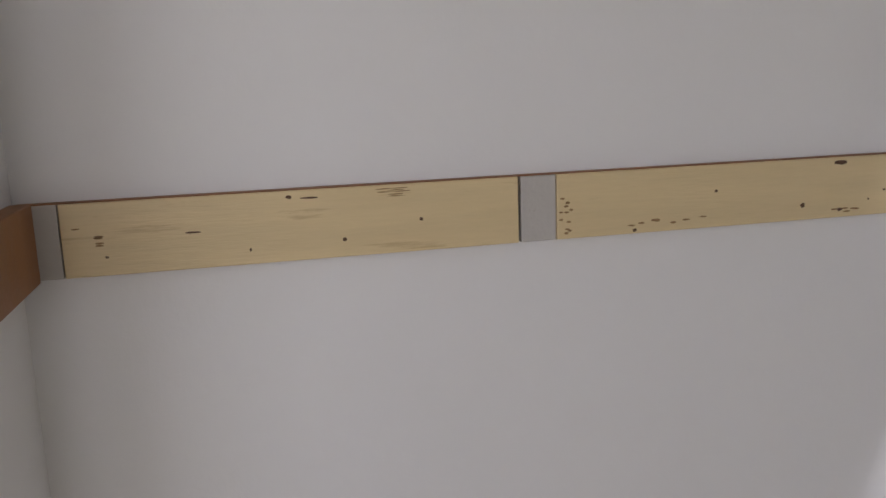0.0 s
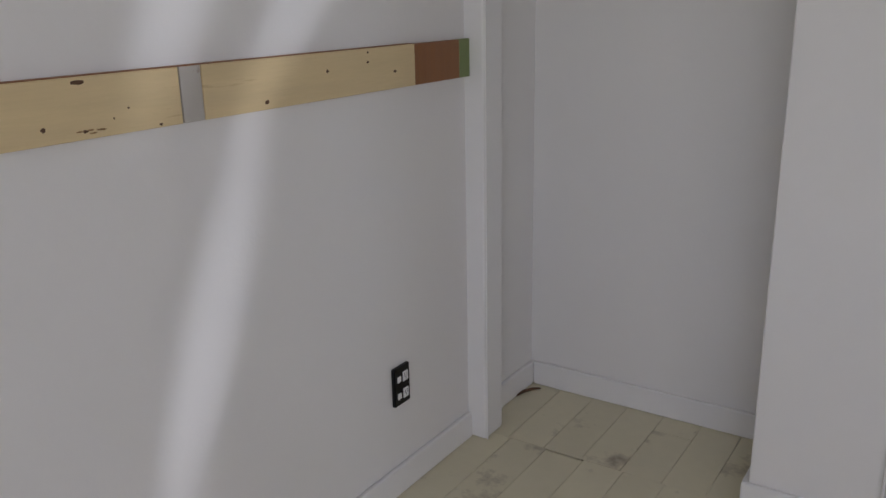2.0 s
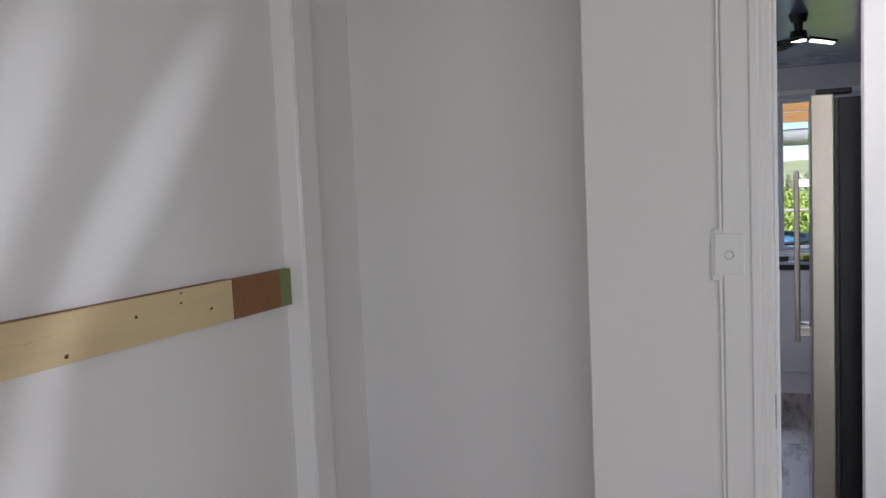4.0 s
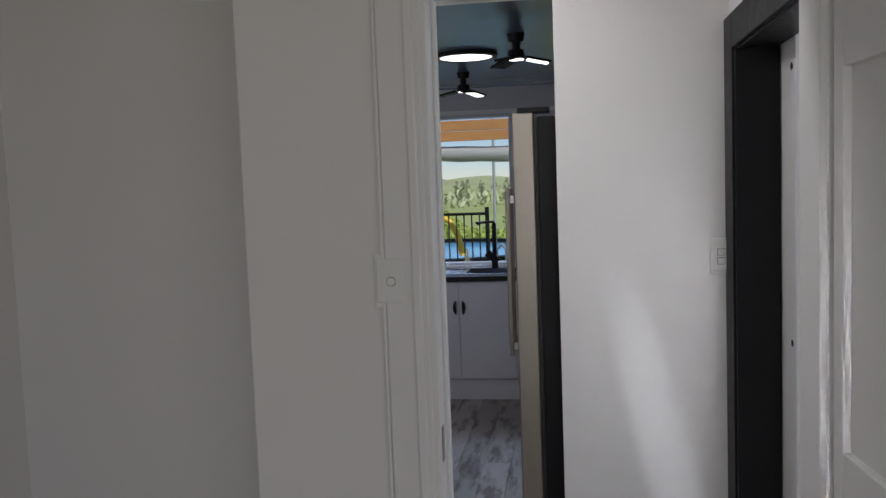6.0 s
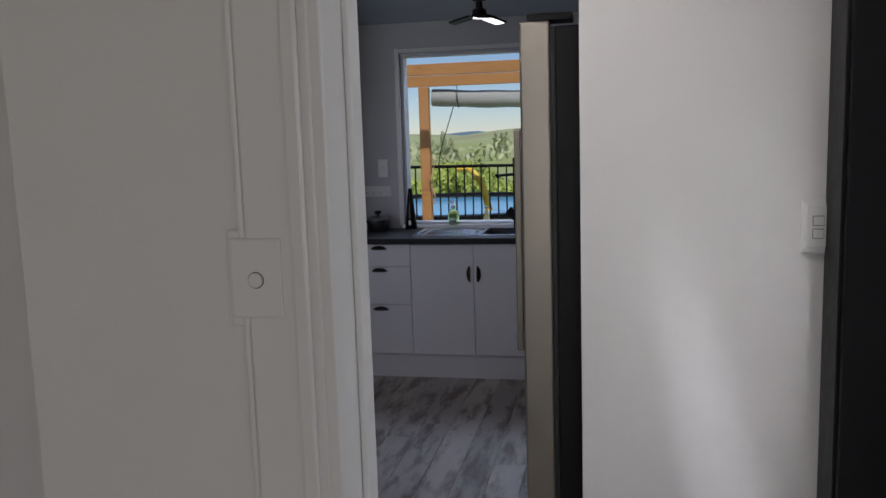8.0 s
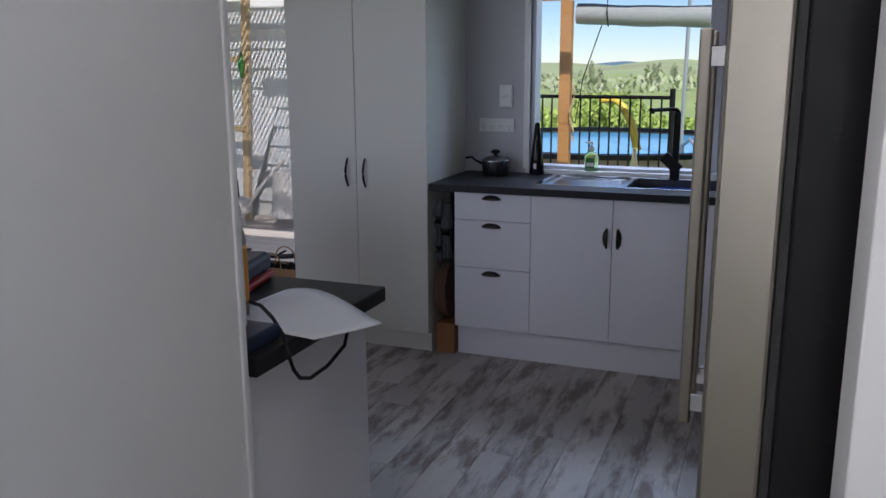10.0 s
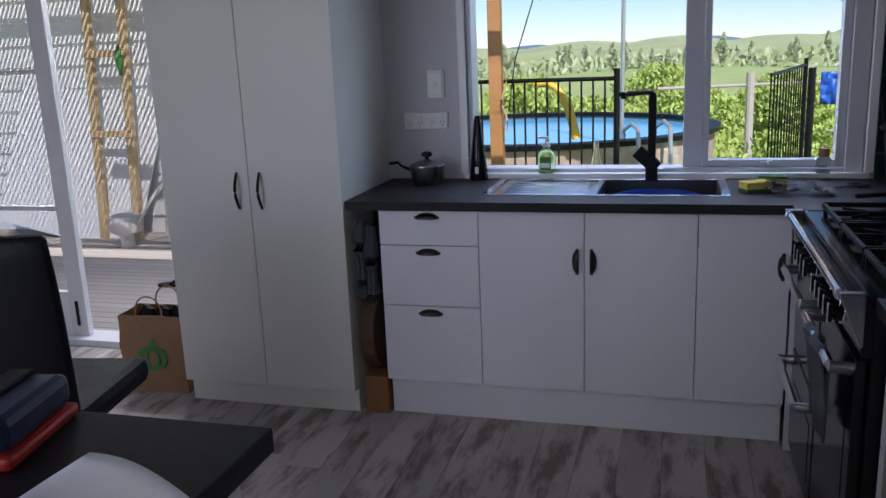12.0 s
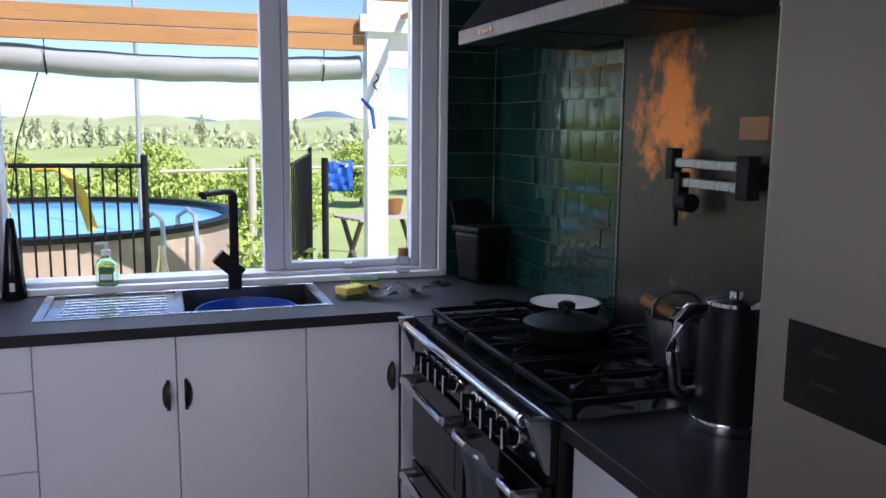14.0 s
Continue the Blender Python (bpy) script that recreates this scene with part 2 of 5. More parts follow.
BLUE = mat("blue_plastic", (0.02, 0.10, 0.45), 0.4, var=0.15)
RED = mat("red_plastic", (0.5, 0.03, 0.02), 0.4, var=0.1)
NAVY = mat("dark_blue_plastic", (0.02, 0.035, 0.08), 0.35, var=0.3)
ORANGE = mat("orange_label", (0.75, 0.33, 0.02), 0.45, var=0.1)
SPONGE = mat("yellow_sponge", (0.62, 0.50, 0.10), 0.95, var=0.2, scale=60, bump=0.8, bscale=200)
SCOUR = mat("green_scourer", (0.04, 0.12, 0.05), 0.95, var=0.3, scale=80, bump=0.8, bscale=300)
SOAP = glass("green_soap", (0.62, 0.9, 0.55), 0.05, 1.35)
WOODH = mat("oiled_wood", (0.36, 0.17, 0.07), 0.45, var=0.3, stretch=(6, 1, 6))
CREAME = mat("cream_enamel", (0.75, 0.72, 0.66), 0.2, var=0.03, bump=0)
GLOW = mat("lit_diffuser", (1.0, 0.98, 0.94), 0.4, var=0.0, bump=0, emit=3.0)
CURT = mat("olive_grey_curtain", (0.20, 0.19, 0.15), 0.95, var=0.2, scale=8, stretch=(6, 6, 0.4), bump=0.5, bscale=200)

for m_, level in ((CAST, 0.15), (BLACK, 0.2), (COUNTER, 0.25), (LEATHER, 0.2), (BLACKG, 0.25)):
    m_.node_tree.nodes["Principled BSDF"].inputs["Specular IOR Level"].default_value = level


# ---- mesh helpers ----
def box(bm, x0, x1, y0, y1, z0, z1):
    r = bmesh.ops.create_cube(bm, size=1)
    for v in r["verts"]:
        v.co = Vector((x0 + (v.co.x + 0.5) * (x1 - x0), y0 + (v.co.y + 0.5) * (y1 - y0), z0 + (v.co.z + 0.5) * (z1 - z0)))
    return r["verts"]


def rod(bm, a, b, r0, r1=None, n=12):
    a, b = Vector(a), Vector(b)
    r1 = r0 if r1 is None else r1
    r = bmesh.ops.create_cone(bm, cap_ends=True, segments=n, radius1=r0, radius2=r1, depth=(b - a).length)
    m = Matrix.Translation((a + b) / 2) @ (b - a).to_track_quat("Z", "Y").to_matrix().to_4x4()
    bmesh.ops.transform(bm, matrix=m, verts=r["verts"])
    return r["verts"]


def lathe(bm, profile, n=28, at=(0, 0, 0), caps=True):
    """Turn (radius, height) pairs round a vertical axis."""
    rings = []
    for r, z in profile:
        rings.append([bm.verts.new((at[0] + r * math.cos(2 * math.pi * i / n), at[1] + r * math.sin(2 * math.pi * i / n), at[2] + z)) for i in range(n)])
    for a, b in zip(rings, rings[1:]):
        for i in range(n):
            bm.faces.new((a[i], a[(i + 1) % n], b[(i + 1) % n], b[i]))
    if caps:
        bm.faces.new(list(reversed(rings[0])))
        bm.faces.new(rings[-1])


def tube(bm, pts, r, n=8, flat=1.0):
    """A round bar swept along points."""
    pts = [Vector(p) for p in pts]
    rings = []
    for i, p in enumerate(pts):
        d = (pts[min(i + 1, len(pts) - 1)] - pts[max(i - 1, 0)]).normalized()
        q = d.to_track_quat("Z", "Y")
        rr = r[i] if isinstance(r, (list, tuple)) else r
        rings.append([bm.verts.new(p + q @ Vector((rr * math.cos(2 * math.pi * k / n), rr * flat * math.sin(2 * math.pi * k / n), 0))) for k in range(n)])
    for a, b in zip(rings, rings[1:]):
        for k in range(n):
            bm.faces.new((a[k], a[(k + 1) % n], b[(k + 1) % n], b[k]))
    bm.faces.new(list(reversed(rings[0])))
    bm.faces.new(rings[-1])


def arc(f, n=12):
    return [f(i / n) for i in range(n + 1)]


def done(bm, name, material, parent=None, bevel=0.0, smooth=False, at=None):
    bmesh.ops.recalc_face_normals(bm, faces=bm.faces)
    me = bpy.data.meshes.new(name)
    bm.to_mesh(me)
    bm.free()
    me.materials.append(material)
    if smooth:
        for p in me.polygons:
            p.use_smooth = True
        me.set_sharp_from_angle(angle=radians(40))
    ob = new(name, me)
    if parent:
        ob.parent = parent
    if at:
        ob.location = at
    if bevel:
        mod = ob.modifiers.new("bevel", "BEVEL")
        mod.width, mod.segments, mod.limit_method, mod.angle_limit = bevel, 2, "ANGLE", radians(40)
    return ob


def block(name, material, x0, x1, y0, y1, z0, z1, parent=None, bevel=0.002):
    bm = bmesh.new()
    box(bm, x0, x1, y0, y1, z0, z1)
    return done(bm, name, material, parent, bevel)


def blocks(name, material, cells, parent=None, bevel=0.002):
    bm = bmesh.new()
    for c in cells:
        box(bm, *c)
    return done(bm, name, material, parent, bevel)


def thing(name, at, label, category, group="", kind="", turn=0):
    ob = new(name)
    ob.empty_display_size = 0.1
    ob.matrix_world = pose(*at, 0, 0, turn)
    return tagged(ob, label, category, group, kind)


def structure(ob, label, category):
    return tagged(ob, label, category, "", "structure")


# ---- structure: the first room ----
NF = 0.075      # floor of the first room
FL = -0.012     # underside level of the boards
structure(block("wall_west", WALL, -0.12, 0.0, -6.73, -4.15, NF - 0.1, 2.45, bevel=0), "white painted plasterboard wall", "wall")
structure(block("wall_alcove_side", WALL, -0.12, -0.012, -4.04, -3.685, NF - 0.1, 2.45, bevel=0), "white painted alcove side wall", "wall")
structure(block("wall_alcove_back", WALL, -0.12, 0.882, -3.685, -3.55, -0.1, 2.45, bevel=0), "white painted alcove back wall", "wall")
structure(block("trim_post", TRIM, -0.12, 0.066, -4.15, -4.04, NF, 2.45, bevel=0.008), "white painted corner post with rounded edges", "post")
structure(block("trim_post_bead", TRIM, 0.066, 0.07, -4.146, -4.138, NF, 2.45, bevel=0.004), "white painted timber bead on the post", "trim")
structure(block("wall_stub", WALL, 0.882, 1.305, -4.095, -3.965, -0.1, 2.45, bevel=0.004), "white painted wall beside the kitchen doorway", "wall")
structure(block("wall_stub_return", WALL, 0.882, 0.98, -3.965, -3.55, -0.1, 2.45, bevel=0), "white painted wall return", "wall")
structure(block("wall_over_door", WALL, 1.305, 2.155, -4.095, -3.965, 2.03, 2.45, bevel=0), "white painted wall over the doorway", "wall")
structure(block("wall_door_east", WALL, 2.155, 3.6, -4.095, -3.965, -0.1, 2.45, bevel=0), "white painted wall beside the doorway", "wall")
structure(block("wall_corner_south", WALL, -0.12, 0.25, -6.86, -6.73, NF - 0.1, 2.45, bevel=0.004), "white painted return wall", "wall")
structure(block("wall_west_rear", WALL, -0.24, -0.12, -8.6, -6.73, NF - 0.1, 2.45, bevel=0), "plain white wall", "wall")
structure(blocks("wall_south", WALL, [(-0.24, 1.3, -8.6, -8.48, -0.1, 2.45), (3.3, 3.72, -8.6, -8.48, -0.1, 2.45), (1.3, 3.3, -8.6, -8.48, -0.1, 0.85), (1.3, 3.3, -8.6, -8.48, 2.15, 2.45)], bevel=0), "plain white wall with a window opening", "wall")
structure(block("wall_east", WALL, 3.6, 3.72, -8.48, -3.93, -0.1, 2.45, bevel=0), "plain white wall", "wall")
structure(block("ceiling_room", WALL, -0.24, 3.72, -8.6, -3.55, 2.45, 2.55, bevel=0), "white painted ceiling", "ceiling")
# doorway: lining, stop and layered architrave
door_case = structure(blocks("door_1", TRIM, [(1.305, 1.325, -4.11, -3.955, 0, 2.03), (2.135, 2.155, -4.11, -3.955, 0, 2.03), (1.325, 2.135, -4.11, -3.955, 2.01, 2.03), (1.325, 1.335, -4.03, -4.0, 0, 2.01)], bevel=0.003), "white painted timber door lining", "door frame")
for nm, cells in (("architrave", [(1.214, 1.311, -4.113, -4.095, NF, 2.107), (1.311, 2.235, -4.113, -4.095, 2.024, 2.107), (2.149, 2.235, -4.113, -4.095, NF, 2.024)]), ("architrave_bead", [(1.277, 1.298, -4.123, -4.113, NF, 2.052), (1.298, 2.155, -4.123, -4.113, 2.032, 2.052)])):
    blocks(nm, TRIM, cells, door_case, 0.004)
blocks("latch_plate", STEEL, [(1.325, 1.327, -4.085, -4.06, 0.96, 1.04)], door_case, 0)
structure(block("cover_strip", TRIM, 1.204, 1.213, -4.11, -4.095, NF, 2.45, bevel=0.003), "white painted cable cover strip", "trim")
base = structure(blocks("baseboard", TRIM, [(0.0, 0.016, -6.73, -4.152, NF, NF + 0.09), (-0.012, 0.004, -4.038, -3.685, NF, NF + 0.09), (0.004, 0.864, -3.701, -3.685, NF, NF + 0.09), (0.864, 1.212, -4.111, -4.095, NF, NF + 0.09), (0.864, 0.882, -4.095, -3.703, NF, NF + 0.09)], bevel=0.006), "white painted skirting board", "skirting")
# bare ledger on the west wall, in lengths
ledger = thing("timber_ledger", (0.0, -5.4, 1.3), "bare pine ledger with knots and grey filler patches", "timber")
LZ0, LZ1 = 1.248 - 1.3, 1.354 - 1.3


def length(y0, y1, m, name, x1=0.02):
    return block(name, m, 0.0, x1, y0 + 5.4, y1 + 5.4, LZ0, LZ1, ledger, 0.0015)


length(-6.668, -5.991, PINE, "board")
length(-5.926, -5.188, PINE, "board")
length(-5.132, -4.424, PINE, "board")
length(-6.725, -6.670, PATCH, "filler_patch", 0.019)
length(-5.986, -5.927, PATCH, "filler_patch", 0.018)
length(-5.183, -5.133, PATCH, "filler_patch", 0.018)
length(-4.421, -4.208, RIMU, "dark_block")
length(-4.207, -4.153, GREENW, "green_block")
block("top_strip", RIMU, 0.0, 0.018, -6.725 + 5.4, -4.43 + 5.4, LZ1 + 0.0003, LZ1 + 0.002, ledger, 0)


def knots(rows, m, name):
    for y, z, ry, rz in rows:
        bm = bmesh.new()
        pts = [(0.0206, y + 5.4 + ry * math.cos(a) * random.uniform(0.7, 1.25), z - 1.3 + rz * math.sin(a) * random.uniform(0.7, 1.25)) for a in (i * math.pi / 5 for i in range(10))]
        bm.faces.new([bm.verts.new(p) for p in pts])
        done(bm, name, m, ledger)


knots([(-6.35, 1.345, 0.004, 0.003), (-6.15, 1.298, 0.003, 0.003), (-5.471, 1.274, 0.005, 0.004), (-5.4, 1.345, 0.013, 0.004), (-5.395, 1.262, 0.005, 0.003), (-6.61, 1.275, 0.003, 0.002), (-5.24, 1.254, 0.004, 0.003), (-5.337, 1.277, 0.002, 0.002), (-5.305, 1.292, 0.003, 0.002), (-4.966, 1.264, 0.006, 0.005), (-4.769, 1.312, 0.005, 0.004), (-4.621, 1.322, 0.005, 0.003), (-4.513, 1.292, 0.006, 0.004), (-4.62, 1.345, 0.004, 0.003), (-5.64, 1.31, 0.003, 0.003), (-5.79, 1.254, 0.004, 0.003), (-6.49, 1.302, 0.014, 0.0015), (-6.32, 1.342, 0.014, 0.0015), (-6.41, 1.27, 0.002, 0.003), (-6.27, 1.275, 0.003, 0.003)], KNOT, "knot")
knots([(-5.80 + 0.028 * i + random.uniform(-0.008, 0.008), 1.262 + 0.003 * (i % 3), random.uniform(0.004, 0.009), random.uniform(0.0015, 0.003)) for i in range(6)] + [(-5.92 + random.uniform(0, 0.025), 1.255 + random.uniform(0, 0.06), 0.004, 0.002) for i in range(12)] + [(-6.21 + random.uniform(0, 0.035), 1.33 + random.uniform(0, 0.02), 0.014, 0.0008) for i in range(7)] + [(-6.65 + random.uniform(0, 0.04), 1.29 + random.uniform(0, 0.03), 0.006, 0.0015) for i in range(6)] + [(-5.41 + random.uniform(0, 0.05), 1.256 + random.uniform(0, 0.008), 0.008, 0.0015) for i in range(5)], SCUFF, "scuff")
tagged(block("side_ledger", RIMU, 0.022, 0.24, -6.729, -6.70, 1.245, 1.358), "red-brown bare timber ledger on the return wall", "timber")


def switch_plate(at, turn, label, w=0.074, h=0.116, rockers=1, mount=True):
    th = thing("light_switch", at, label, "switch", turn=turn)
    if mount:
        block("mount_block", PLAST, -w / 2 - 0.004, w / 2 + 0.004, -0.014, 0, -h / 2 - 0.004, h / 2 + 0.004, th, 0.004)
    block("cover_plate", PLAST, -w / 2 + 0.003, w / 2 - 0.003, -0.021, -0.014, -h / 2 + 0.01, h / 2 - 0.006, th, 0.003)
    for i in range(rockers):
        z = (i - (rockers - 1) / 2) * 0.03
        bm = bmesh.new()
        if rockers == 1:
            rod(bm, (0, -0.024, z), (0, -0.02, z), 0.0095, n=20)
        else:
            box(bm, -0.011, 0.011, -0.026, -0.02, z - 0.010, z + 0.010)
        done(bm, "rocker", PLAST, th, 0.001)
        bm = bmesh.new()
        rod(bm, (0, -0.0215, z), (0, -0.0205, z), 0.0105, n=20) if rockers == 1 else box(bm, -0.0125, 0.0125, -0.0215, -0.0205, z - 0.0115, z + 0.0115)
        done(bm, "shadow_gap", GAP, th)
    return th


switch_plate((1.228, -4.095, 1.381), 0, "white single light switch on a surface mounting block", rockers=1)
switch_plate((2.125, -3.005, 1.316), 0, "white double light switch on the hall wall", w=0.06, rockers=2)
bm = bmesh.new()
tube(bm, [(0.004, -3.83, NF + 0.005), (0.012, -3.79, NF + 0.008), (0.03, -3.75, NF + 0.006), (0.05, -3.73, NF + 0.004)], [0.003, 0.006, 0.005, 0.003], 6)
tagged(done(bm, "bark_scrap", KNOT), "small dark scrap lying along the alcove skirting", "scrap")
# black double socket, set upright
so = thing("power_socket", (0.0, -4.52, 0.416), "black upright double power socket with white inserts on a white wall", "socket", turn=90)
block("cover_plate", BLACKG, -0.036, 0.036, -0.012, 0, -0.059, 0.059, so, 0.003)
for z in (-0.026, 0.026):
    block("insert", PLAST, 0.002, 0.026, -0.0145, -0.012, z - 0.016, z + 0.014, so, 0.002)
    block("rocker", PLAST, -0.024, -0.008, -0.0155, -0.012, z - 0.012, z + 0.006, so, 0.002)
    blocks("slot", GAP, [(0.008, 0.0095, -0.0152, -0.0143, z - 0.002, z + 0.008), (0.0185, 0.02, -0.0152, -0.0143, z - 0.002, z + 0.008), (0.0133, 0.0147, -0.0152, -0.0143, z - 0.011, z - 0.003)], so, 0)
# panelled door of the doorway, folded back into the room
leaf = thing("panelled_door", (2.175, -4.13, NF), "white painted panelled door standing wide open", "door", turn=-86)
blocks("stiles_and_rails", TRIM, [(0, 0.05, -0.02, 0.02, 0, 1.97), (0.68, 0.79, -0.02, 0.02, 0, 1.97), (0.05, 0.68, -0.02, 0.02, 0, 0.22), (0.05, 0.68, -0.02, 0.02, 0.72, 0.95), (0.05, 0.68, -0.02, 0.02, 1.72, 1.97)], leaf, 0.004)
blocks("panel", TRIM, [(0.05, 0.68, -0.003, 0.006, 0.22, 0.72), (0.05, 0.68, -0.003, 0.006, 0.95, 1.72)], leaf, 0)

# ---- structure: hall and bathroom ----
structure(block("wall_hall_west", WALL, 0.43, 0.547, -3.55, -2.643, -0.1, 2.45, bevel=0), "white painted hall wall", "wall")
structure(block("wall_hall_end_trim", TRIM, 0.425, 0.552, -2.643, -2.625, 0, 2.32, bevel=0.004), "white painted end trim of the hall wall", "trim")
structure(block("wall_hall_partition", WALL, 1.583, 2.16, -3.005, -2.86, -0.1, 2.45, bevel=0.003), "white painted partition beside the fridge", "wall")
structure(blocks("wall_hall_east", WALL, [(2.16, 2.28, -3.14, -2.86, -0.1, 2.45), (2.16, 2.28, -3.965, -3.93, -0.1, 2.45), (2.16, 2.28, -3.93, -3.14, 2.01, 2.45)], bevel=0), "white hall wall with a bathroom opening", "wall")
blackf = structure(blocks("door_2", CHAR, [(2.142, 2.16, -3.145, -3.012, 0, 2.1), (2.142, 2.16, -3.965, -3.145, 1.99, 2.1)], bevel=0.003), "black painted timber door frame", "door frame")
blocks("jamb", CHAR, [(2.15, 2.284, -3.165, -3.141, 0, 1.985)], blackf, 0.003)
blocks("head", CHAR, [(2.16, 2.284, -3.93, -3.166, 1.985, 2.008)], blackf, 0.003)
sl = thing("sliding_door", (2.305, -3.2, 0), "white sliding bathroom door slid mostly open", "door")
block("leaf", TRIM, -0.017, 0.018, -0.125, 0.3, 0.01, 2.06, sl, 0.003)
for z in (1.07, 1.905):
    bm = bmesh.new()
    rod(bm, (-0.0185, -0.085, z), (-0.015, -0.085, z), 0.011, n=16)
    done(bm, "hole", GAP, sl)
for z0, z1 in ((1.13, 1.27), (1.62, 1.72)):
    block("latch_box", TRIM, 0.018, 0.05, -0.135, -0.065, z0, z1, sl, 0.004)
structure(block("wall_bath_north", KWALL, 2.34, 4.0, -2.9, -2.78, -0.1, 2.45, bevel=0), "pale bathroom wall", "wall")
structure(blocks("wall_bath_east", KWALL, [(3.9, 4.0, -3.965, -2.9, -0.1, 1.0), (3.9, 4.0, -3.965, -2.9, 2.0, 2.45), (3.9, 4.0, -3.1, -2.9, 1.0, 2.0), (3.9, 4.0, -3.93, -3.75, 1.0, 2.0)], bevel=0), "pale bathroom wall with a window opening", "wall")
structure(block("ceiling_hall", WALL, 0.43, 4.0, -3.55, -2.78, 2.45, 2.55, bevel=0), "white hall ceiling", "ceiling")
structure(block("ceiling_hall_rear", WALL, 3.72, 4.0, -3.93, -3.55, 2.45, 2.55, bevel=0), "white hall ceiling", "ceiling")

# ---- structure: kitchen ----
KZ = 2.32
WX0, WX1, WZ0, WZ1 = 0.238, 1.85, 0.93, 2.12
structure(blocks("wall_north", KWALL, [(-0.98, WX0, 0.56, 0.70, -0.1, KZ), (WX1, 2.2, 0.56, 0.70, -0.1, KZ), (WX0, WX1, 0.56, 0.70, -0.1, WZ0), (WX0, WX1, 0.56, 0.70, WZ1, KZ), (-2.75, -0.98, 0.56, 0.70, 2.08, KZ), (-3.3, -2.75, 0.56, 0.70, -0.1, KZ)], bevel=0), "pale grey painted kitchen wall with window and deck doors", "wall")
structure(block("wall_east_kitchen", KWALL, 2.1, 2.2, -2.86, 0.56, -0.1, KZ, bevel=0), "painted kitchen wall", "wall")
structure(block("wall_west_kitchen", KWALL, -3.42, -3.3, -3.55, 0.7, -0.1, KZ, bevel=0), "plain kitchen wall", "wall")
# opening added out of view for the fill lamp
structure(blocks("wall_south_kitchen", KWALL, [(-3.3, -2.3, -3.67, -3.55, -0.1, KZ), (-0.5, -0.12, -3.67, -3.55, -0.1, KZ), (-2.3, -0.5, -3.67, -3.55, -0.1, 0.95), (-2.3, -0.5, -3.67, -3.55, 2.05, KZ)], bevel=0), "plain kitchen wall with an unseen opening added for fill light", "wall")
structure(block("ceiling_kitchen", CEIL, -3.42, 2.2, -2.86, 0.7, KZ, KZ + 0.1, bevel=0), "blue-grey gloss painted ceiling", "ceiling")
structure(block("ceiling_kitchen_rear", CEIL, -3.42, 0.43, -3.55, -2.86, KZ, KZ + 0.1, bevel=0), "blue-grey gloss painted ceiling", "ceiling")
structure(blocks("wall_hall_header", WALL, [(0.547, 1.583, -2.95, -2.86, KZ, 2.45)], bevel=0), "white bulkhead", "wall")
win = structure(blocks("window_1", ALU, [(WX0, 0.262, 0.575, 0.69, WZ0, WZ1), (1.783, WX1, 0.575, 0.69, WZ0, WZ1), (0.262, 1.783, 0.575, 0.69, WZ0, 0.962), (0.262, 1.783, 0.575, 0.69, 2.095, WZ1), (1.159, 1.236, 0.615, 0.685, 0.962, 2.095)], bevel=0.004), "grey-white aluminium kitchen window with two panes", "window")
blocks("sash", ALU, [(1.238, 1.262, 0.6, 0.665, 0.964, 2.093), (1.75, 1.781, 0.6, 0.665, 0.964, 2.093), (1.262, 1.75, 0.6, 0.665, 0.964, 0.992), (1.262, 1.75, 0.6, 0.665, 2.066, 2.093)], win, 0.003)
blocks("sill", TRIM, [(0.22, 1.87, 0.54, 0.575, 0.921, 0.945), (0.205, WX0, 0.545, 0.575, 0.945, 2.15), (WX1, 1.885, 0.545, 0.575, 0.945, 2.15), (WX0, WX1, 0.545, 0.575, WZ1, 2.15)], win, 0.004)
blocks("stay", ALU, [(1.47, 1.53, 0.585, 0.6, 0.975, 0.985), (1.495, 1.51, 0.575, 0.6, 0.968, 0.99)], win, 0.002)
for x0, x1 in ((0.262, 1.159), (1.262, 1.75)):
    p = block("pane", PANE, x0, x1, 0.636, 0.64, 0.962, 2.095, win, 0)
    p.visible_shadow = False
# glazed deck doors: one leaf shut, the other open outwards
dd = structure(blocks("door_3", TRIM, [(-2.75, -2.68, 0.57, 0.69, 0, 2.08), (-1.02, -0.98, 0.57, 0.69, 0, 2.08), (-2.68, -1.02, 0.57, 0.69, 2.0, 2.08), (-2.75, -0.98, 0.55, 0.72, -0.02, 0.035)], bevel=0.004), "white timber frame and sill of the deck doors", "door frame")
gl = thing("glazed_door", (-2.68, 0.63, 0.035), "white timber glazed deck door with three panes", "door")
blocks("stiles_and_rails", TRIM, [(0, 0.09, -0.02, 0.02, 0, 1.96), (0.62, 0.72, -0.02, 0.02, 0, 1.96), (0.09, 0.62, -0.02, 0.02, 0, 0.25), (0.09, 0.62, -0.02, 0.02, 0.70, 0.725), (0.09, 0.62, -0.02, 0.02, 1.42, 1.445), (0.09, 0.62, -0.02, 0.02, 1.87, 1.96)], gl, 0.004)
p = blocks("pane", PANE, [(0.09, 0.62, -0.003, 0.003, 0.25, 0.70), (0.09, 0.62, -0.003, 0.003, 0.725, 1.42), (0.09, 0.62, -0.003, 0.003, 1.445, 1.87)], gl, 0)
p.visible_shadow = False
blocks("bolt", BLACK, [(0.66, 0.675, -0.03, -0.02, 0.06, 0.2)], gl, 0.002)
bm = bmesh.new()
for i in range(60):
    for z in (0.05, 2.05):
        bm.verts.new((-3.2 + i * 0.0115, 0.46 + 0.035 * math.sin(i * 1.15) + 0.01 * math.sin(i * 0.37), z))
bm.verts.ensure_lookup_table()
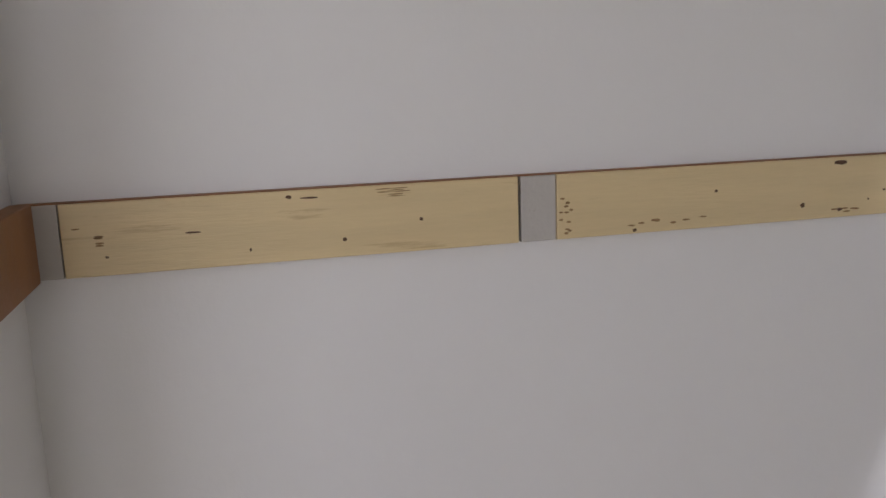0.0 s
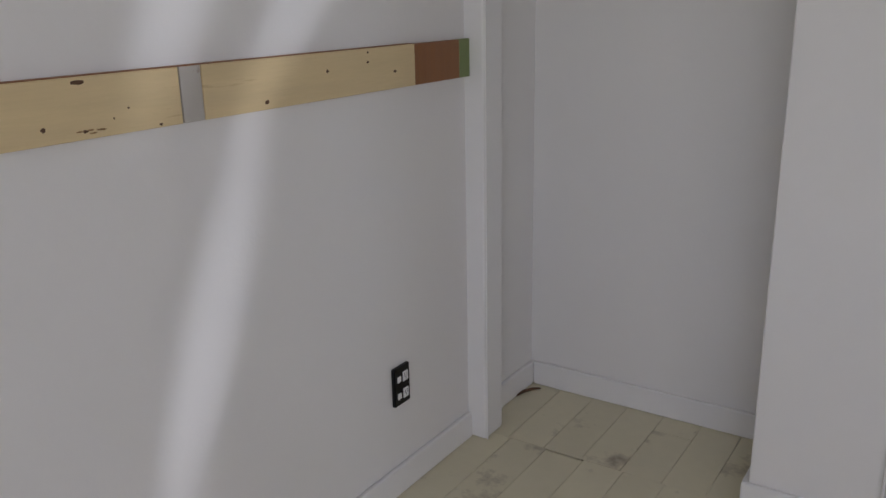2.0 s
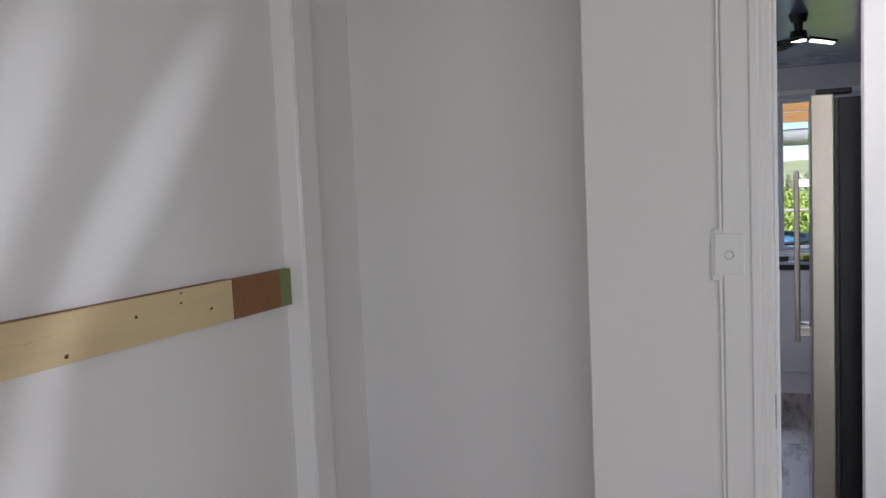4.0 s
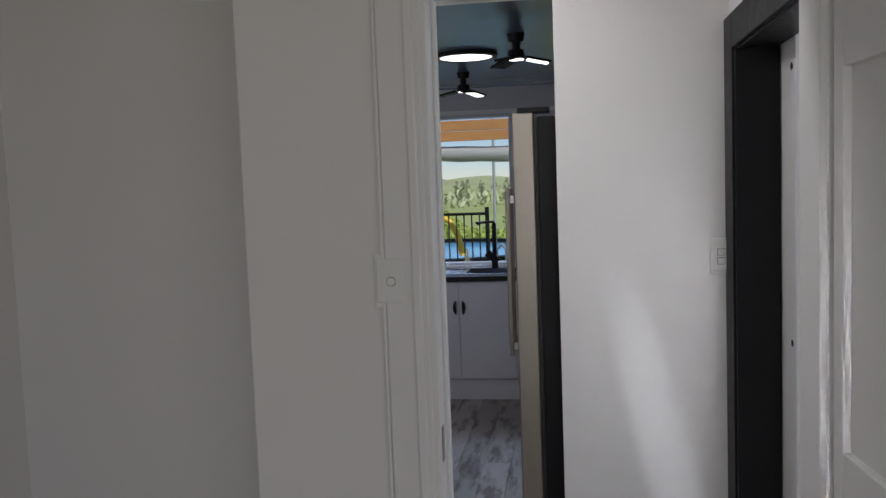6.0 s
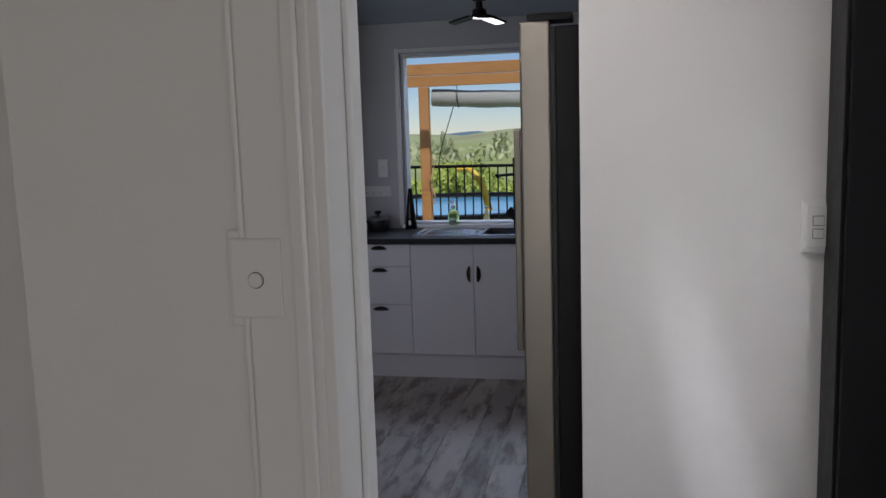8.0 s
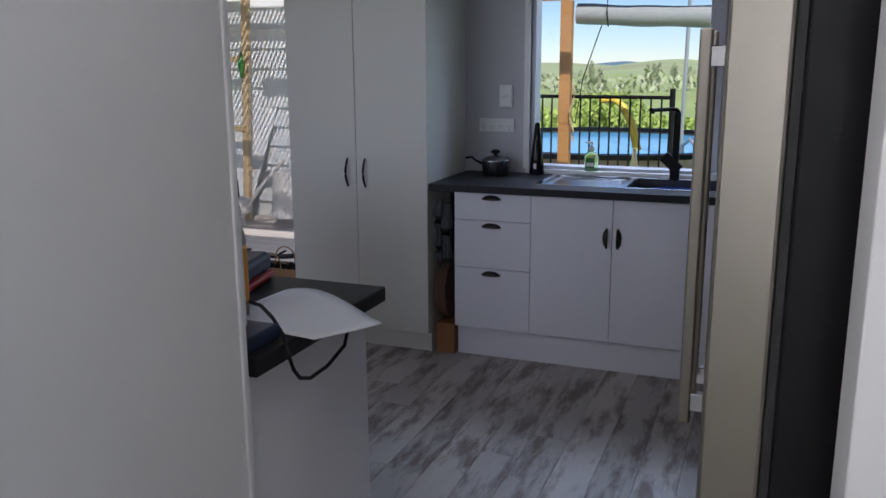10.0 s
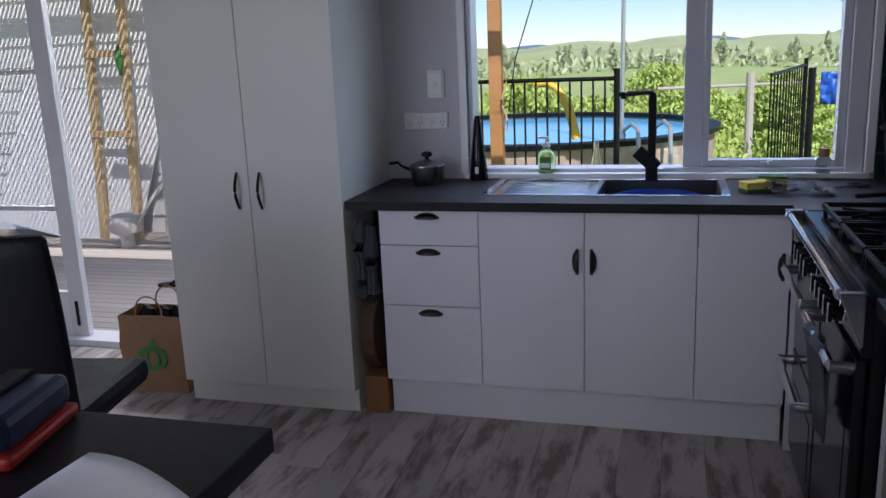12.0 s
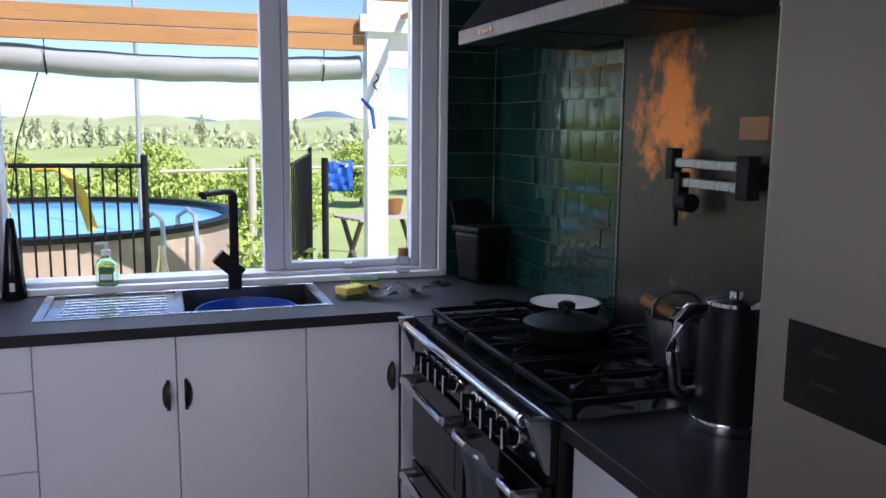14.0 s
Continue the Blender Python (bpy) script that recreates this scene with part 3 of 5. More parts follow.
for i in range(59):
    bm.faces.new((bm.verts[2 * i], bm.verts[2 * i + 2], bm.verts[2 * i + 3], bm.verts[2 * i + 1]))
cu = tagged(done(bm, "curtain", CURT, smooth=True), "olive-grey curtain drawn beside the deck doors", "curtain")
so_ = cu.modifiers.new("thickness", "SOLIDIFY")
so_.thickness = 0.004

# ---- kitchen furniture ----


def cup_pull(parent, at, turn):
    """Half-round bronze cup pull; turn 0 hangs over a drawer front, 90 stands upright."""
    bm = bmesh.new()
    n, k = 12, 5
    rows = []
    for j in range(k + 1):
        e = j / k * math.pi / 2
        rows.append([bm.verts.new((0.043 * math.cos(math.pi * i / n), -0.024 * math.cos(e) * math.sin(math.pi * i / n) ** 0.6 - 0.001, 0.024 * math.sin(e) * (0.35 + 0.65 * math.sin(math.pi * i / n)) - 0.008)) for i in range(n + 1)])
    for a, b in zip(rows, rows[1:]):
        for i in range(n):
            bm.faces.new((a[i], a[i + 1], b[i + 1], b[i]))
    box(bm, -0.05, 0.05, -0.003, 0, -0.009, 0.003)
    bmesh.ops.transform(bm, matrix=pose(*at, 0, turn, 0), verts=bm.verts)
    return done(bm, "handle", BRONZE, parent, smooth=True)


def base_unit(name, x0, x1, doors, label, group, handle=None):
    th = thing(name, (x0, 0.02, 0), label, "cabinet", group)
    w = x1 - x0
    block("carcass", CAB, 0.001, w - 0.001, 0, 0.52, 0.165, 0.885 if x0 < 0.4 else 0.72, th, 0)
    block("kickboard", CAB, 0, w, 0.035, 0.05, 0, 0.163, th, 0)
    for z0, z1, at, turn in doors:
        d = block("door" if handle != "drawer" else "drawer_front", CAB, 0.0015, w - 0.0015, -0.02, -0.001, z0, z1, th, 0.0015)
        cup_pull(d, at, turn)
    return th


DZ = ((0.168, 0.488), (0.491, 0.738), (0.741, 0.878))
base_unit("drawer_cabinet", 0, 0.405, [(DZ[0][0], DZ[0][1], (0.2, -0.02, 0.462), 0), (DZ[1][0], DZ[1][1], (0.2, -0.02, 0.712), 0), (DZ[2][0], DZ[2][1], (0.2, -0.02, 0.855), 0)], "white three-drawer base cabinet with dark bronze cup pulls", "base cabinets", "drawer")
base_unit("base_cabinet", 0.405, 0.81, [(0.168, 0.878, (0.375, -0.02, 0.69), -90)], "white base cabinet door with an upright bronze cup pull", "base cabinets")
base_unit("base_cabinet", 0.81, 1.215, [(0.168, 0.878, (0.03, -0.02, 0.69), 90)], "white base cabinet door with an upright bronze cup pull", "base cabinets")
base_unit("base_cabinet", 1.215, 1.53, [(0.168, 0.878, (0.287, -0.02, 0.69), -90)], "white base cabinet door with an upright bronze cup pull", "base cabinets")
tagged(block("filler_panel", CAB, 1.535, 2.09, -0.02, -0.002, 0.0, 0.885), "white filler panel beside the range cooker", "panel")
nc = thing("base_cabinet", (1.588, -1.14, 0), "white base cabinet with drawer between cooker and fridge", "cabinet", "base cabinets", turn=-90)
block("carcass", CAB, 0.0, 0.65, 0.02, 0.51, 0.165, 0.885, nc, 0)
block("kickboard", CAB, 0.0, 0.65, 0.06, 0.075, 0, 0.163, nc, 0)
for z0, z1, hz in ((0.168, 0.575, 0.54), (0.578, 0.878, 0.84)):
    d = block("drawer_front", CAB, 0.002, 0.648, 0, 0.018, z0, z1, nc, 0.0015)
    cup_pull(d, (0.3, 0, hz), 0)
# worktop round the sink cut-out
tagged(blocks("worktop", COUNTER, [(-0.125, 0.40, -0.04, 0.558, 0.885, 0.92), (1.322, 2.098, -0.04, 0.558, 0.885, 0.92), (0.40, 1.322, -0.04, 0.128, 0.885, 0.92), (0.40, 1.322, 0.52, 0.558, 0.885, 0.92), (1.52, 2.098, -0.125, -0.04, 0.885, 0.92)], bevel=0.0), "charcoal laminate worktop round the corner", "worktop")
tagged(block("worktop", COUNTER, 1.558, 2.098, -1.87, -1.135, 0.885, 0.92, bevel=0.003), "charcoal laminate worktop beside the fridge", "worktop")
sink = thing("kitchen_sink", (0.40, 0.125, 0.92), "stainless steel inset sink with a grooved drainer", "sink")
bm = bmesh.new()
RW = 0.012
box(bm, -0.008, 0.93, -0.006, RW, -0.004, 0.004)
box(bm, -0.008, 0.93, 0.385, 0.402, -0.004, 0.004)
box(bm, -0.008, 0.02, RW, 0.385, -0.004, 0.004)
box(bm, 0.9, 0.93, RW, 0.385, -0.004, 0.004)
box(bm, 0.02, 0.42, RW, 0.385, -0.012, -0.004)
box(bm, 0.42, 0.44, RW, 0.385, -0.012, 0.003)
for i in range(7):
    box(bm, 0.06, 0.39, 0.05 + i * 0.045, 0.062 + i * 0.045, -0.004, -0.0015)
done(bm, "drainer", DRAIN, sink, 0.002)
bm = bmesh.new()
box(bm, 0.44, 0.445, RW, 0.385, -0.19, 0.002)
box(bm, 0.895, 0.9, RW, 0.385, -0.19, 0.002)
box(bm, 0.445, 0.895, RW, RW + 0.005, -0.19, 0.002)
box(bm, 0.445, 0.895, 0.38, 0.385, -0.19, 0.002)
box(bm, 0.445, 0.895, RW, 0.385, -0.195, -0.19)
done(bm, "bowl", STEELD, sink, 0.002)
bm = bmesh.new()
lathe(bm, [(0.02, -0.113), (0.13, -0.112), (0.18, 0.03), (0.176, 0.03), (0.126, -0.106), (0.0001, -0.107)], 36)
tagged(done(bm, "plate", BLUE, smooth=True, at=(1.06, 0.32, 0.85)), "cobalt blue bowl standing in the sink", "bowl")
bpy.data.objects["plate"].rotation_euler = (radians(2), 0, 0)
tap = thing("mixer_tap", (1.035, 0.50, 0.92), "matt black square mixer tap behind the sink", "tap")
blocks("body", BLACK, [(-0.024, 0.024, -0.024, 0.024, 0, 0.06), (-0.016, 0.016, -0.016, 0.016, 0.06, 0.35)], tap, 0.004)
bm = bmesh.new()
tube(bm, [(0, 0, 0.33), (0, 0, 0.352), (-0.01, -0.015, 0.364), (-0.03, -0.04, 0.366), (-0.115, -0.15, 0.366)], 0.017, 10, 0.6)
rod(bm, (-0.108, -0.14, 0.366), (-0.108, -0.14, 0.348), 0.010)
done(bm, "spout", BLACK, tap, smooth=True)
lv = blocks("lever", BLACK, [(-0.028, 0.028, -0.022, 0.022, -0.055, 0.055)], tap, 0.003)
lv.matrix_basis = pose(-0.02, 0, 0.09, 0, -48, 0)
# pantry
pa = thing("pantry_cupboard", (-0.94, -0.03, 0), "tall white two-door pantry cupboard with black bow handles", "cupboard")
block("carcass", PANTRY, 0, 0.8, 0.021, 0.585, 0.105, 2.3, pa, 0.001)
block("plinth", PANTRY, 0, 0.8, 0.05, 0.56, 0, 0.105, pa, 0.002)
for x0, x1, hx in ((0.001, 0.3985, 0.35), (0.4015, 0.803, 0.452)):
    d = block("door", PANTRY, x0, x1, 0.0, 0.019, 0.11, 2.295, pa, 0.0015)
    bm = bmesh.new()
    tube(bm, arc(lambda u: (hx, -0.003 - 0.026 * math.sin(math.pi * u), 0.885 + 0.15 * u), 14), [0.0045 + 0.002 * math.sin(math.pi * i / 14) for i in range(15)], 8)
    done(bm, "handle", BLACK, d, smooth=True)
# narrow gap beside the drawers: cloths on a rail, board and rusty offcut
# near-black sheet paints the shade deep in the gap
hb = structure(block("gap_back", GAP, -0.134, -0.005, 0.3, 0.31, 0, 0.88, bevel=0), "near-black sheet for the shade in the gap beside the drawers", "recess")
for i, (x, top) in enumerate(((-0.10, 0.83), (-0.055, 0.81))):
    bm = bmesh.new()
    for sx in (0, 0.018):
        tube(bm, [(x + sx, 0.02 + 0.006 * math.sin(j * 0.9 + i), top - 0.32 + 0.04 * j) for j in range(9)], [0.016 + 0.006 * math.sin(j * 1.3 + i) for j in range(9)], 9, 1.6)
    tagged(done(bm, "tea_towel", TOWEL, smooth=True), "folded grey tea towel hanging in the gap", "cloth", "tea towels")
bm = bmesh.new()
rod(bm, (-0.12, 0.10, 0.34), (-0.02, 0.10, 0.34), 0.17, n=32)
for v in bm.verts:
    v.co.x = -0.125 + (v.co.x + 0.12) * 0.6 + 0.02
tagged(done(bm, "round_board", KNOT, bevel=0.006, at=(0, 0.05, 0)), "dark round wooden board stored on edge", "board")
tagged(block("wood_offcut", RIMU, -0.11, -0.01, 0.02, 0.20, 0.0, 0.165), "red-brown timber offcut on the floor", "timber")

# range cooker
ck = thing("range_cooker", (1.54, -1.13, 0), "black range cooker with chrome rail and a row of knobs", "cooker")
blocks("body", BLACKG, [(0.02, 0.58, 0.005, 0.995, 0.08, 0.9), (0.06, 0.56, 0.02, 0.98, 0.0, 0.08)], ck, 0.004)
blocks("hob_plate", BLACKG, [(0.0, 0.585, 0.0, 1.0, 0.9, 0.918), (0.0, 0.012, 0.0, 1.0, 0.918, 0.924)], ck, 0.004)
bm = bmesh.new()
vs = box(bm, 0.0, 0.03, 0.01, 0.99, 0.775, 0.898)
for v in vs:
    if v.co.z > 0.85 and v.co.x < 0.01:
        v.co.x -= 0.022
done(bm, "control_panel", BLACKG, ck, 0.003)
bm = bmesh.new()
rod(bm, (-0.045, 0.06, 0.912), (-0.045, 0.94, 0.912), 0.011, n=14)
for y in (0.05, 0.95):
    rod(bm, (-0.045, y, 0.912), (-0.045, y + (0.012 if y > 0.5 else -0.012), 0.912), 0.015, n=14)
done(bm, "rail", CHROME, ck, 0.002)
for y in (0.0, 0.975):
    bm = bmesh.new()
    vs = box(bm, -0.055, 0.0, y, y + 0.025, 0.80, 0.925)
    for v in vs:
        if v.co.z < 0.82 and v.co.x < -0.03:
            v.co.x = -0.005
    done(bm, "rail_bracket", STEEL, ck, 0.004)
for i in range(10):
    y = 0.14 + i * 0.066 + (0.08 if i > 4 else 0)
    bm = bmesh.new()
    rod(bm, (-0.012, y, 0.835), (-0.022, y, 0.837), 0.025, n=20)
    kn = done(bm, "knob", CHROME, ck, 0.002)
    bm = bmesh.new()
    rod(bm, (-0.02, y, 0.835), (-0.045, y, 0.839), 0.019, 0.016, n=18)
    box(bm, -0.052, -0.042, y - 0.006, y + 0.006, 0.816, 0.858)
    done(bm, "grip", BLACKG, kn, 0.002)
    bm = bmesh.new()
    box(bm, -0.054, -0.05, y - 0.004, y + 0.004, 0.812, 0.862)
    done(bm, "grip_face", CHROME, kn, 0.001)
for y0, y1, z0, z1, hz in ((0.5, 0.985, 0.46, 0.765, 0.735), (0.5, 0.985, 0.1, 0.45, 0.42), (0.015, 0.49, 0.1, 0.765, 0.735)):
    d = block("oven_door", BLACKG, -0.008, 0.018, y0 + 0.004, y1 - 0.004, z0, z1, ck, 0.005)
    bm = bmesh.new()
    rod(bm, (-0.055, y0 + 0.05, hz), (-0.055, y1 - 0.05, hz), 0.011, n=14)
    done(bm, "bar_handle", CHROME, d, 0.002)
    for y in (y0 + 0.04, y1 - 0.04):
        bm = bmesh.new()
        rod(bm, (-0.008, y, hz - 0.004), (-0.058, y, hz), 0.017, 0.014, n=14)
        done(bm, "handle_bracket", STEEL, d, 0.002)
    bm = bmesh.new()
    box(bm, -0.0095, -0.0075, y0 + 0.07, y1 - 0.07, z0 + 0.06, z1 - 0.10)
    done(bm, "oven_glass", BLACKG, d)
for gy in (0.02, 0.345, 0.67):
    bm = bmesh.new()
    for x in (0.06, 0.55):
        box(bm, x - 0.006, x + 0.006, gy, gy + 0.31, 0.935, 0.95)
    for y in (gy + 0.005, gy + 0.155, gy + 0.305):
        box(bm, 0.06, 0.55, y - 0.006, y + 0.006, 0.937, 0.953)
    for x in (0.18, 0.43):
        for a in range(4):
            c, s = math.cos(a * math.pi / 2 + 0.78), math.sin(a * math.pi / 2 + 0.78)
            rod(bm, (x + 0.03 * c, gy + 0.155 + 0.03 * s, 0.947), (x + 0.11 * c, gy + 0.155 + 0.11 * s, 0.947), 0.006, n=6)
    for x in (0.065, 0.545):
        for y in (gy + 0.008, gy + 0.302):
            box(bm, x - 0.007, x + 0.007, y - 0.007, y + 0.007, 0.918, 0.937)
    done(bm, "pan_support", CAST, ck, 0.002)
    for x in (0.18, 0.43):
        bm = bmesh.new()
        lathe(bm, [(0.045, 0.918), (0.045, 0.928), (0.038, 0.932), (0.034, 0.938), (0.0001, 0.94)], 20, (x, gy + 0.155, 0))
        done(bm, "burner", CAST, ck, smooth=True)
for part in ck.children:
    for v in part.data.vertices:
        if v.co.x > 0.3:
            v.co.x -= 0.042
bm = bmesh.new()
W = 0.20
rows = []
for j, (dx, z) in enumerate(((-0.008, 0.45), (-0.048, 0.5), (-0.052, 0.6), (-0.062, 0.69), (-0.072, 0.738), (-0.055, 0.752), (-0.04, 0.735), (-0.036, 0.62), (-0.034, 0.52))):
    rows.append([bm.verts.new((dx + 0.006 * math.sin(i * 1.1 + j * 0.5), i / 8 * W, z)) for i in range(9)])
for a, b in zip(rows[1:], rows[2:]):
    for i in range(8):
        bm.faces.new((a[i], a[i + 1], b[i + 1], b[i]))
for v in rows[0]:
    bm.verts.remove(v)
tw = tagged(done(bm, "tea_towel", TOWEL, smooth=True, at=(1.54, -0.99, 0)), "dark grey quilted tea towel over the oven handle", "cloth", "tea towels")
tw.modifiers.new("thickness", "SOLIDIFY").thickness = 0.006


def pan(name, at, r, h, m, label, turn, handle=0.2, lid=None, inner=None):
    th = thing(name, at, label, "pan", turn=turn)
    bm = bmesh.new()
    lathe(bm, [(r * 0.82, 0), (r * 0.9, 0.006), (r, h), (r + 0.004, h + 0.002), (r - 0.004, h), (r * 0.87, 0.01), (0.0001, 0.008)], 36)
    done(bm, "body", m, th, smooth=True)
    if inner:
        bm = bmesh.new()
        lathe(bm, [(0.0001, 0.0115), (r * 0.86, 0.0125), (r - 0.0055, h - 0.002), (r - 0.0045, h + 0.0005)], 36)
        done(bm, "lining", inner, th, smooth=True)
    if handle:
        bm = bmesh.new()
        tube(bm, [(r - 0.005, 0, h - 0.015), (r + 0.04, 0, h + 0.005), (r + handle * 0.6, 0, h + 0.02), (r + handle, 0, h + 0.015)], [0.012, 0.009, 0.011, 0.012], 10, 0.6)
        done(bm, "handle", m if handle > 0.1 else BLACK, th, smooth=True)
    if lid:
        bm = bmesh.new()
        lathe(bm, [(r + 0.003, h + 0.003), (r + 0.002, h + 0.008), (r * 0.6, h + 0.024), (0.02, h + 0.03), (0.0001, h + 0.031)], 36)
        lo = done(bm, "lid", lid, th, smooth=True)
        bm = bmesh.new()
        lathe(bm, [(0.008, h + 0.03), (0.01, h + 0.04), (0.024, h + 0.046), (0.024, h + 0.058), (0.012, h + 0.064), (0.0001, h + 0.064)], 20)
        done(bm, "lid_knob", BLACK, lo, smooth=True)
    return th


pan("saucepan", (0.085, 0.42, 0.92), 0.076, 0.075, STEEL, "small steel saucepan with glass lid and black handle", 188, 0.09, STEEL)
pan("frying_pan", (1.94, -0.40, 0.953), 0.11, 0.05, CAST, "black frying pan with a pale lining", 183, 0.19, None, CREAME)
pan("casserole_pan", (1.82, -0.645, 0.953), 0.115, 0.045, CAST, "black lidded cast iron pan on the hob", -40, 0.2, CAST)
pan("saucepan", (1.99, -0.925, 0.953), 0.085, 0.12, STEEL, "tall steel saucepan on the rear burner", 215, 0.0)
bm = bmesh.new()
tube(bm, arc(lambda u: (1.99 + 0.07 * math.cos(math.pi * u), -0.905, 1.07 + 0.06 * math.sin(math.pi * u) ** 0.6), 12), 0.005, 8)
tagged(done(bm, "pan_handle", STEEL, smooth=True), "steel hoop handle on the tall saucepan", "handle")
bm = bmesh.new()
tube(bm, [(1.94, -0.835, 1.10), (1.97, -0.915, 1.075), (2.01, -0.955, 1.03)], [0.017, 0.014, 0.012], 10)
tagged(done(bm, "wooden_spoon", WOODH, smooth=True), "wooden spoon handle resting in the saucepan", "spoon")
# kettle
kt = thing("kettle", (1.885, -1.255, 0.92), "black electric kettle with a chrome handle and base", "kettle", turn=165)
bm = bmesh.new()
lathe(bm, [(0.082, 0.022), (0.08, 0.03), (0.074, 0.12), (0.066, 0.21), (0.06, 0.228), (0.0001, 0.232)], 36)
done(bm, "body", BLACK, kt, smooth=True)
bm = bmesh.new()
lathe(bm, [(0.088, 0), (0.09, 0.006), (0.086, 0.022), (0.0001, 0.023)], 36)
done(bm, "base", CHROME, kt, smooth=True)
bm = bmesh.new()
lathe(bm, [(0.061, 0.226), (0.061, 0.233), (0.03, 0.24), (0.014, 0.241), (0.014, 0.25), (0.0001, 0.252)], 30)
done(bm, "lid", CHROME, kt, smooth=True)
bm = bmesh.new()
tube(bm, [(0.055, 0, 0.215), (0.10, 0, 0.214), (0.125, 0, 0.195), (0.132, 0, 0.14), (0.122, 0, 0.075), (0.10, 0, 0.058), (0.07, 0, 0.062)], 0.011, 10, 1.4)
done(bm, "handle", CHROME, kt, smooth=True)
kt.scale = (0.97, 0.97, 1.14)
# extractor hood
hd = thing("extractor_hood", (1.70, -1.08, 1.785), "black sloped extractor hood with a steel front strip", "hood")
bm = bmesh.new()
vs = box(bm, 0, 0.398, 0, 1.0, 0.042, 0.30)
for v in vs:
    if v.co.z > 0.2:
        v.co.x = max(v.co.x, 0.14)
        v.co.y = 0.5 + (v.co.y - 0.5) * 0.42
box(bm, 0.012, 0.398, 0.006, 0.994, 0.0, 0.041)
done(bm, "canopy", CHAR, hd, 0.002)
block("front_strip", STEEL, 0.0, 0.011, 0.0, 1.0, 0.0, 0.042, hd, 0.002)
blocks("flue", CHAR, [(0.15, 0.39, 0.35, 0.65, 0.301, 0.534)], hd, 0.003)
blocks("filter", BLACK, [(0.07, 0.34, 0.06, 0.48, -0.003, 0.0), (0.07, 0.34, 0.52, 0.94, -0.003, 0.0)], hd, 0.001)
bm = bmesh.new()
for i in range(5):
    rod(bm, (-0.004, 0.72 + 0.022 * i, 0.021), (0, 0.72 + 0.022 * i, 0.021), 0.007, n=12)
done(bm, "button", CHROME, hd)
# heat-coloured metal splashback, pot filler, wooden block
tagged(block("metal_splashback", PATINA, 2.088, 2.0995, -1.12, -0.45, 0.921, 1.80, bevel=0.001), "dark copper splashback with orange heat marks", "splashback")
structure(block("trim_splashback", STEEL, 2.084, 2.0995, -0.449, -0.443, 0.921, 1.80, bevel=0.001), "thin steel edge strip of the splashback", "trim")
pf = thing("pot_filler", (2.088, -1.07, 1.42), "matt black folding pot filler tap on the splashback", "tap")
bm = bmesh.new()
rod(bm, (0, 0, 0), (-0.03, 0, 0), 0.032, n=20)
box(bm, -0.06, -0.025, -0.022, 0.022, -0.05, 0.05)
done(bm, "wall_mount", BLACK, pf, 0.003)
bm = bmesh.new()
box(bm, -0.062, -0.03, 0.27, 0.30, -0.02, 0.06)
box(bm, -0.062, -0.03, 0.235, 0.262, -0.07, 0.0)
rod(bm, (-0.045, 0.20, -0.075), (-0.045, 0.255, -0.075), 0.024, n=16)
box(bm, -0.05, -0.04, 0.262, 0.275, -0.14, -0.06)
rod(bm, (-0.046, 0.28, 0.055), (-0.046, 0.315, 0.055), 0.006)
done(bm, "joint", BLACK, pf, 0.003)
blocks("arm", STEEL, [(-0.055, -0.037, 0.0, 0.275, 0.012, 0.036), (-0.055, -0.037, 0.0, 0.24, -0.036, -0.012)], pf, 0.003)
tagged(block("wall_block", WOODH, 2.068, 2.088, -1.10, -1.0, 1.505, 1.56), "small reddish wooden block on the splashback", "block")
# caddy bin in the corner
cb = thing("caddy_bin", (1.99, 0.42, 0.92), "black lidded compost caddy in the worktop corner", "bin", turn=20)
bm = bmesh.new()
vs = box(bm, -0.085, 0.085, -0.075, 0.075, 0, 0.2)
for v in vs:
    if v.co.z < 0.1:
        v.co.x *= 0.82
        v.co.y *= 0.82
done(bm, "bucket", BLACK, cb, 0.015)
blocks("rim", BLACK, [(-0.092, 0.092, -0.082, 0.082, 0.2, 0.222)], cb, 0.006)
ld = blocks("lid", BLACK, [(-0.088, 0.088, -0.006, 0.006, 0.0, 0.1)], cb, 0.004)
ld.matrix_basis = pose(0, 0.06, 0.222, -20, 0, 0)
# fridge
fr = thing("fridge", (1.418, -2.80, 0), "satin steel two-door fridge with bar handles", "fridge")
block("cabinet", CHAR, 0.095, 0.675, 0.0, 0.925, 0.03, 1.83, fr, 0.004)
blocks("foot", BLACK, [(0.1, 0.16, 0.03, 0.09, 0, 0.03), (0.1, 0.16, 0.83, 0.89, 0, 0.03), (0.6, 0.66, 0.03, 0.09, 0, 0.03), (0.6, 0.66, 0.83, 0.89, 0, 0.03)], fr, 0.003)
block("seal", GAP, 0.082, 0.094, 0.008, 0.917, 0.06, 1.83, fr, 0)
for y0, y1, hy in ((0.0, 0.462, 0.385), (0.466, 0.925, 0.53)):
    d = block("door", FRIDGE, 0.0, 0.081, y0, y1, 0.055, 1.845, fr, 0.006)
    blocks("handle", FRIDGE, [(-0.062, -0.04, hy - 0.012, hy + 0.012, 0.85, 1.565)], d, 0.004)
    blocks("handle_mount", CHROME, [(-0.045, 0.0, hy - 0.010, hy + 0.010, 0.875, 0.91), (-0.045, 0.0, hy - 0.010, hy + 0.010, 1.50, 1.535)], d, 0.002)
    if y0 > 0.1:
        blocks("dispenser", BLACKG, [(-0.002, 0.003, 0.58, 0.874, 1.238, 1.33)], d, 0.001)
        for z in (1.268, 1.302):
            block("print_bar", BRONZE, -0.003, -0.002, 0.80, 0.835, z, z + 0.004, d, 0)
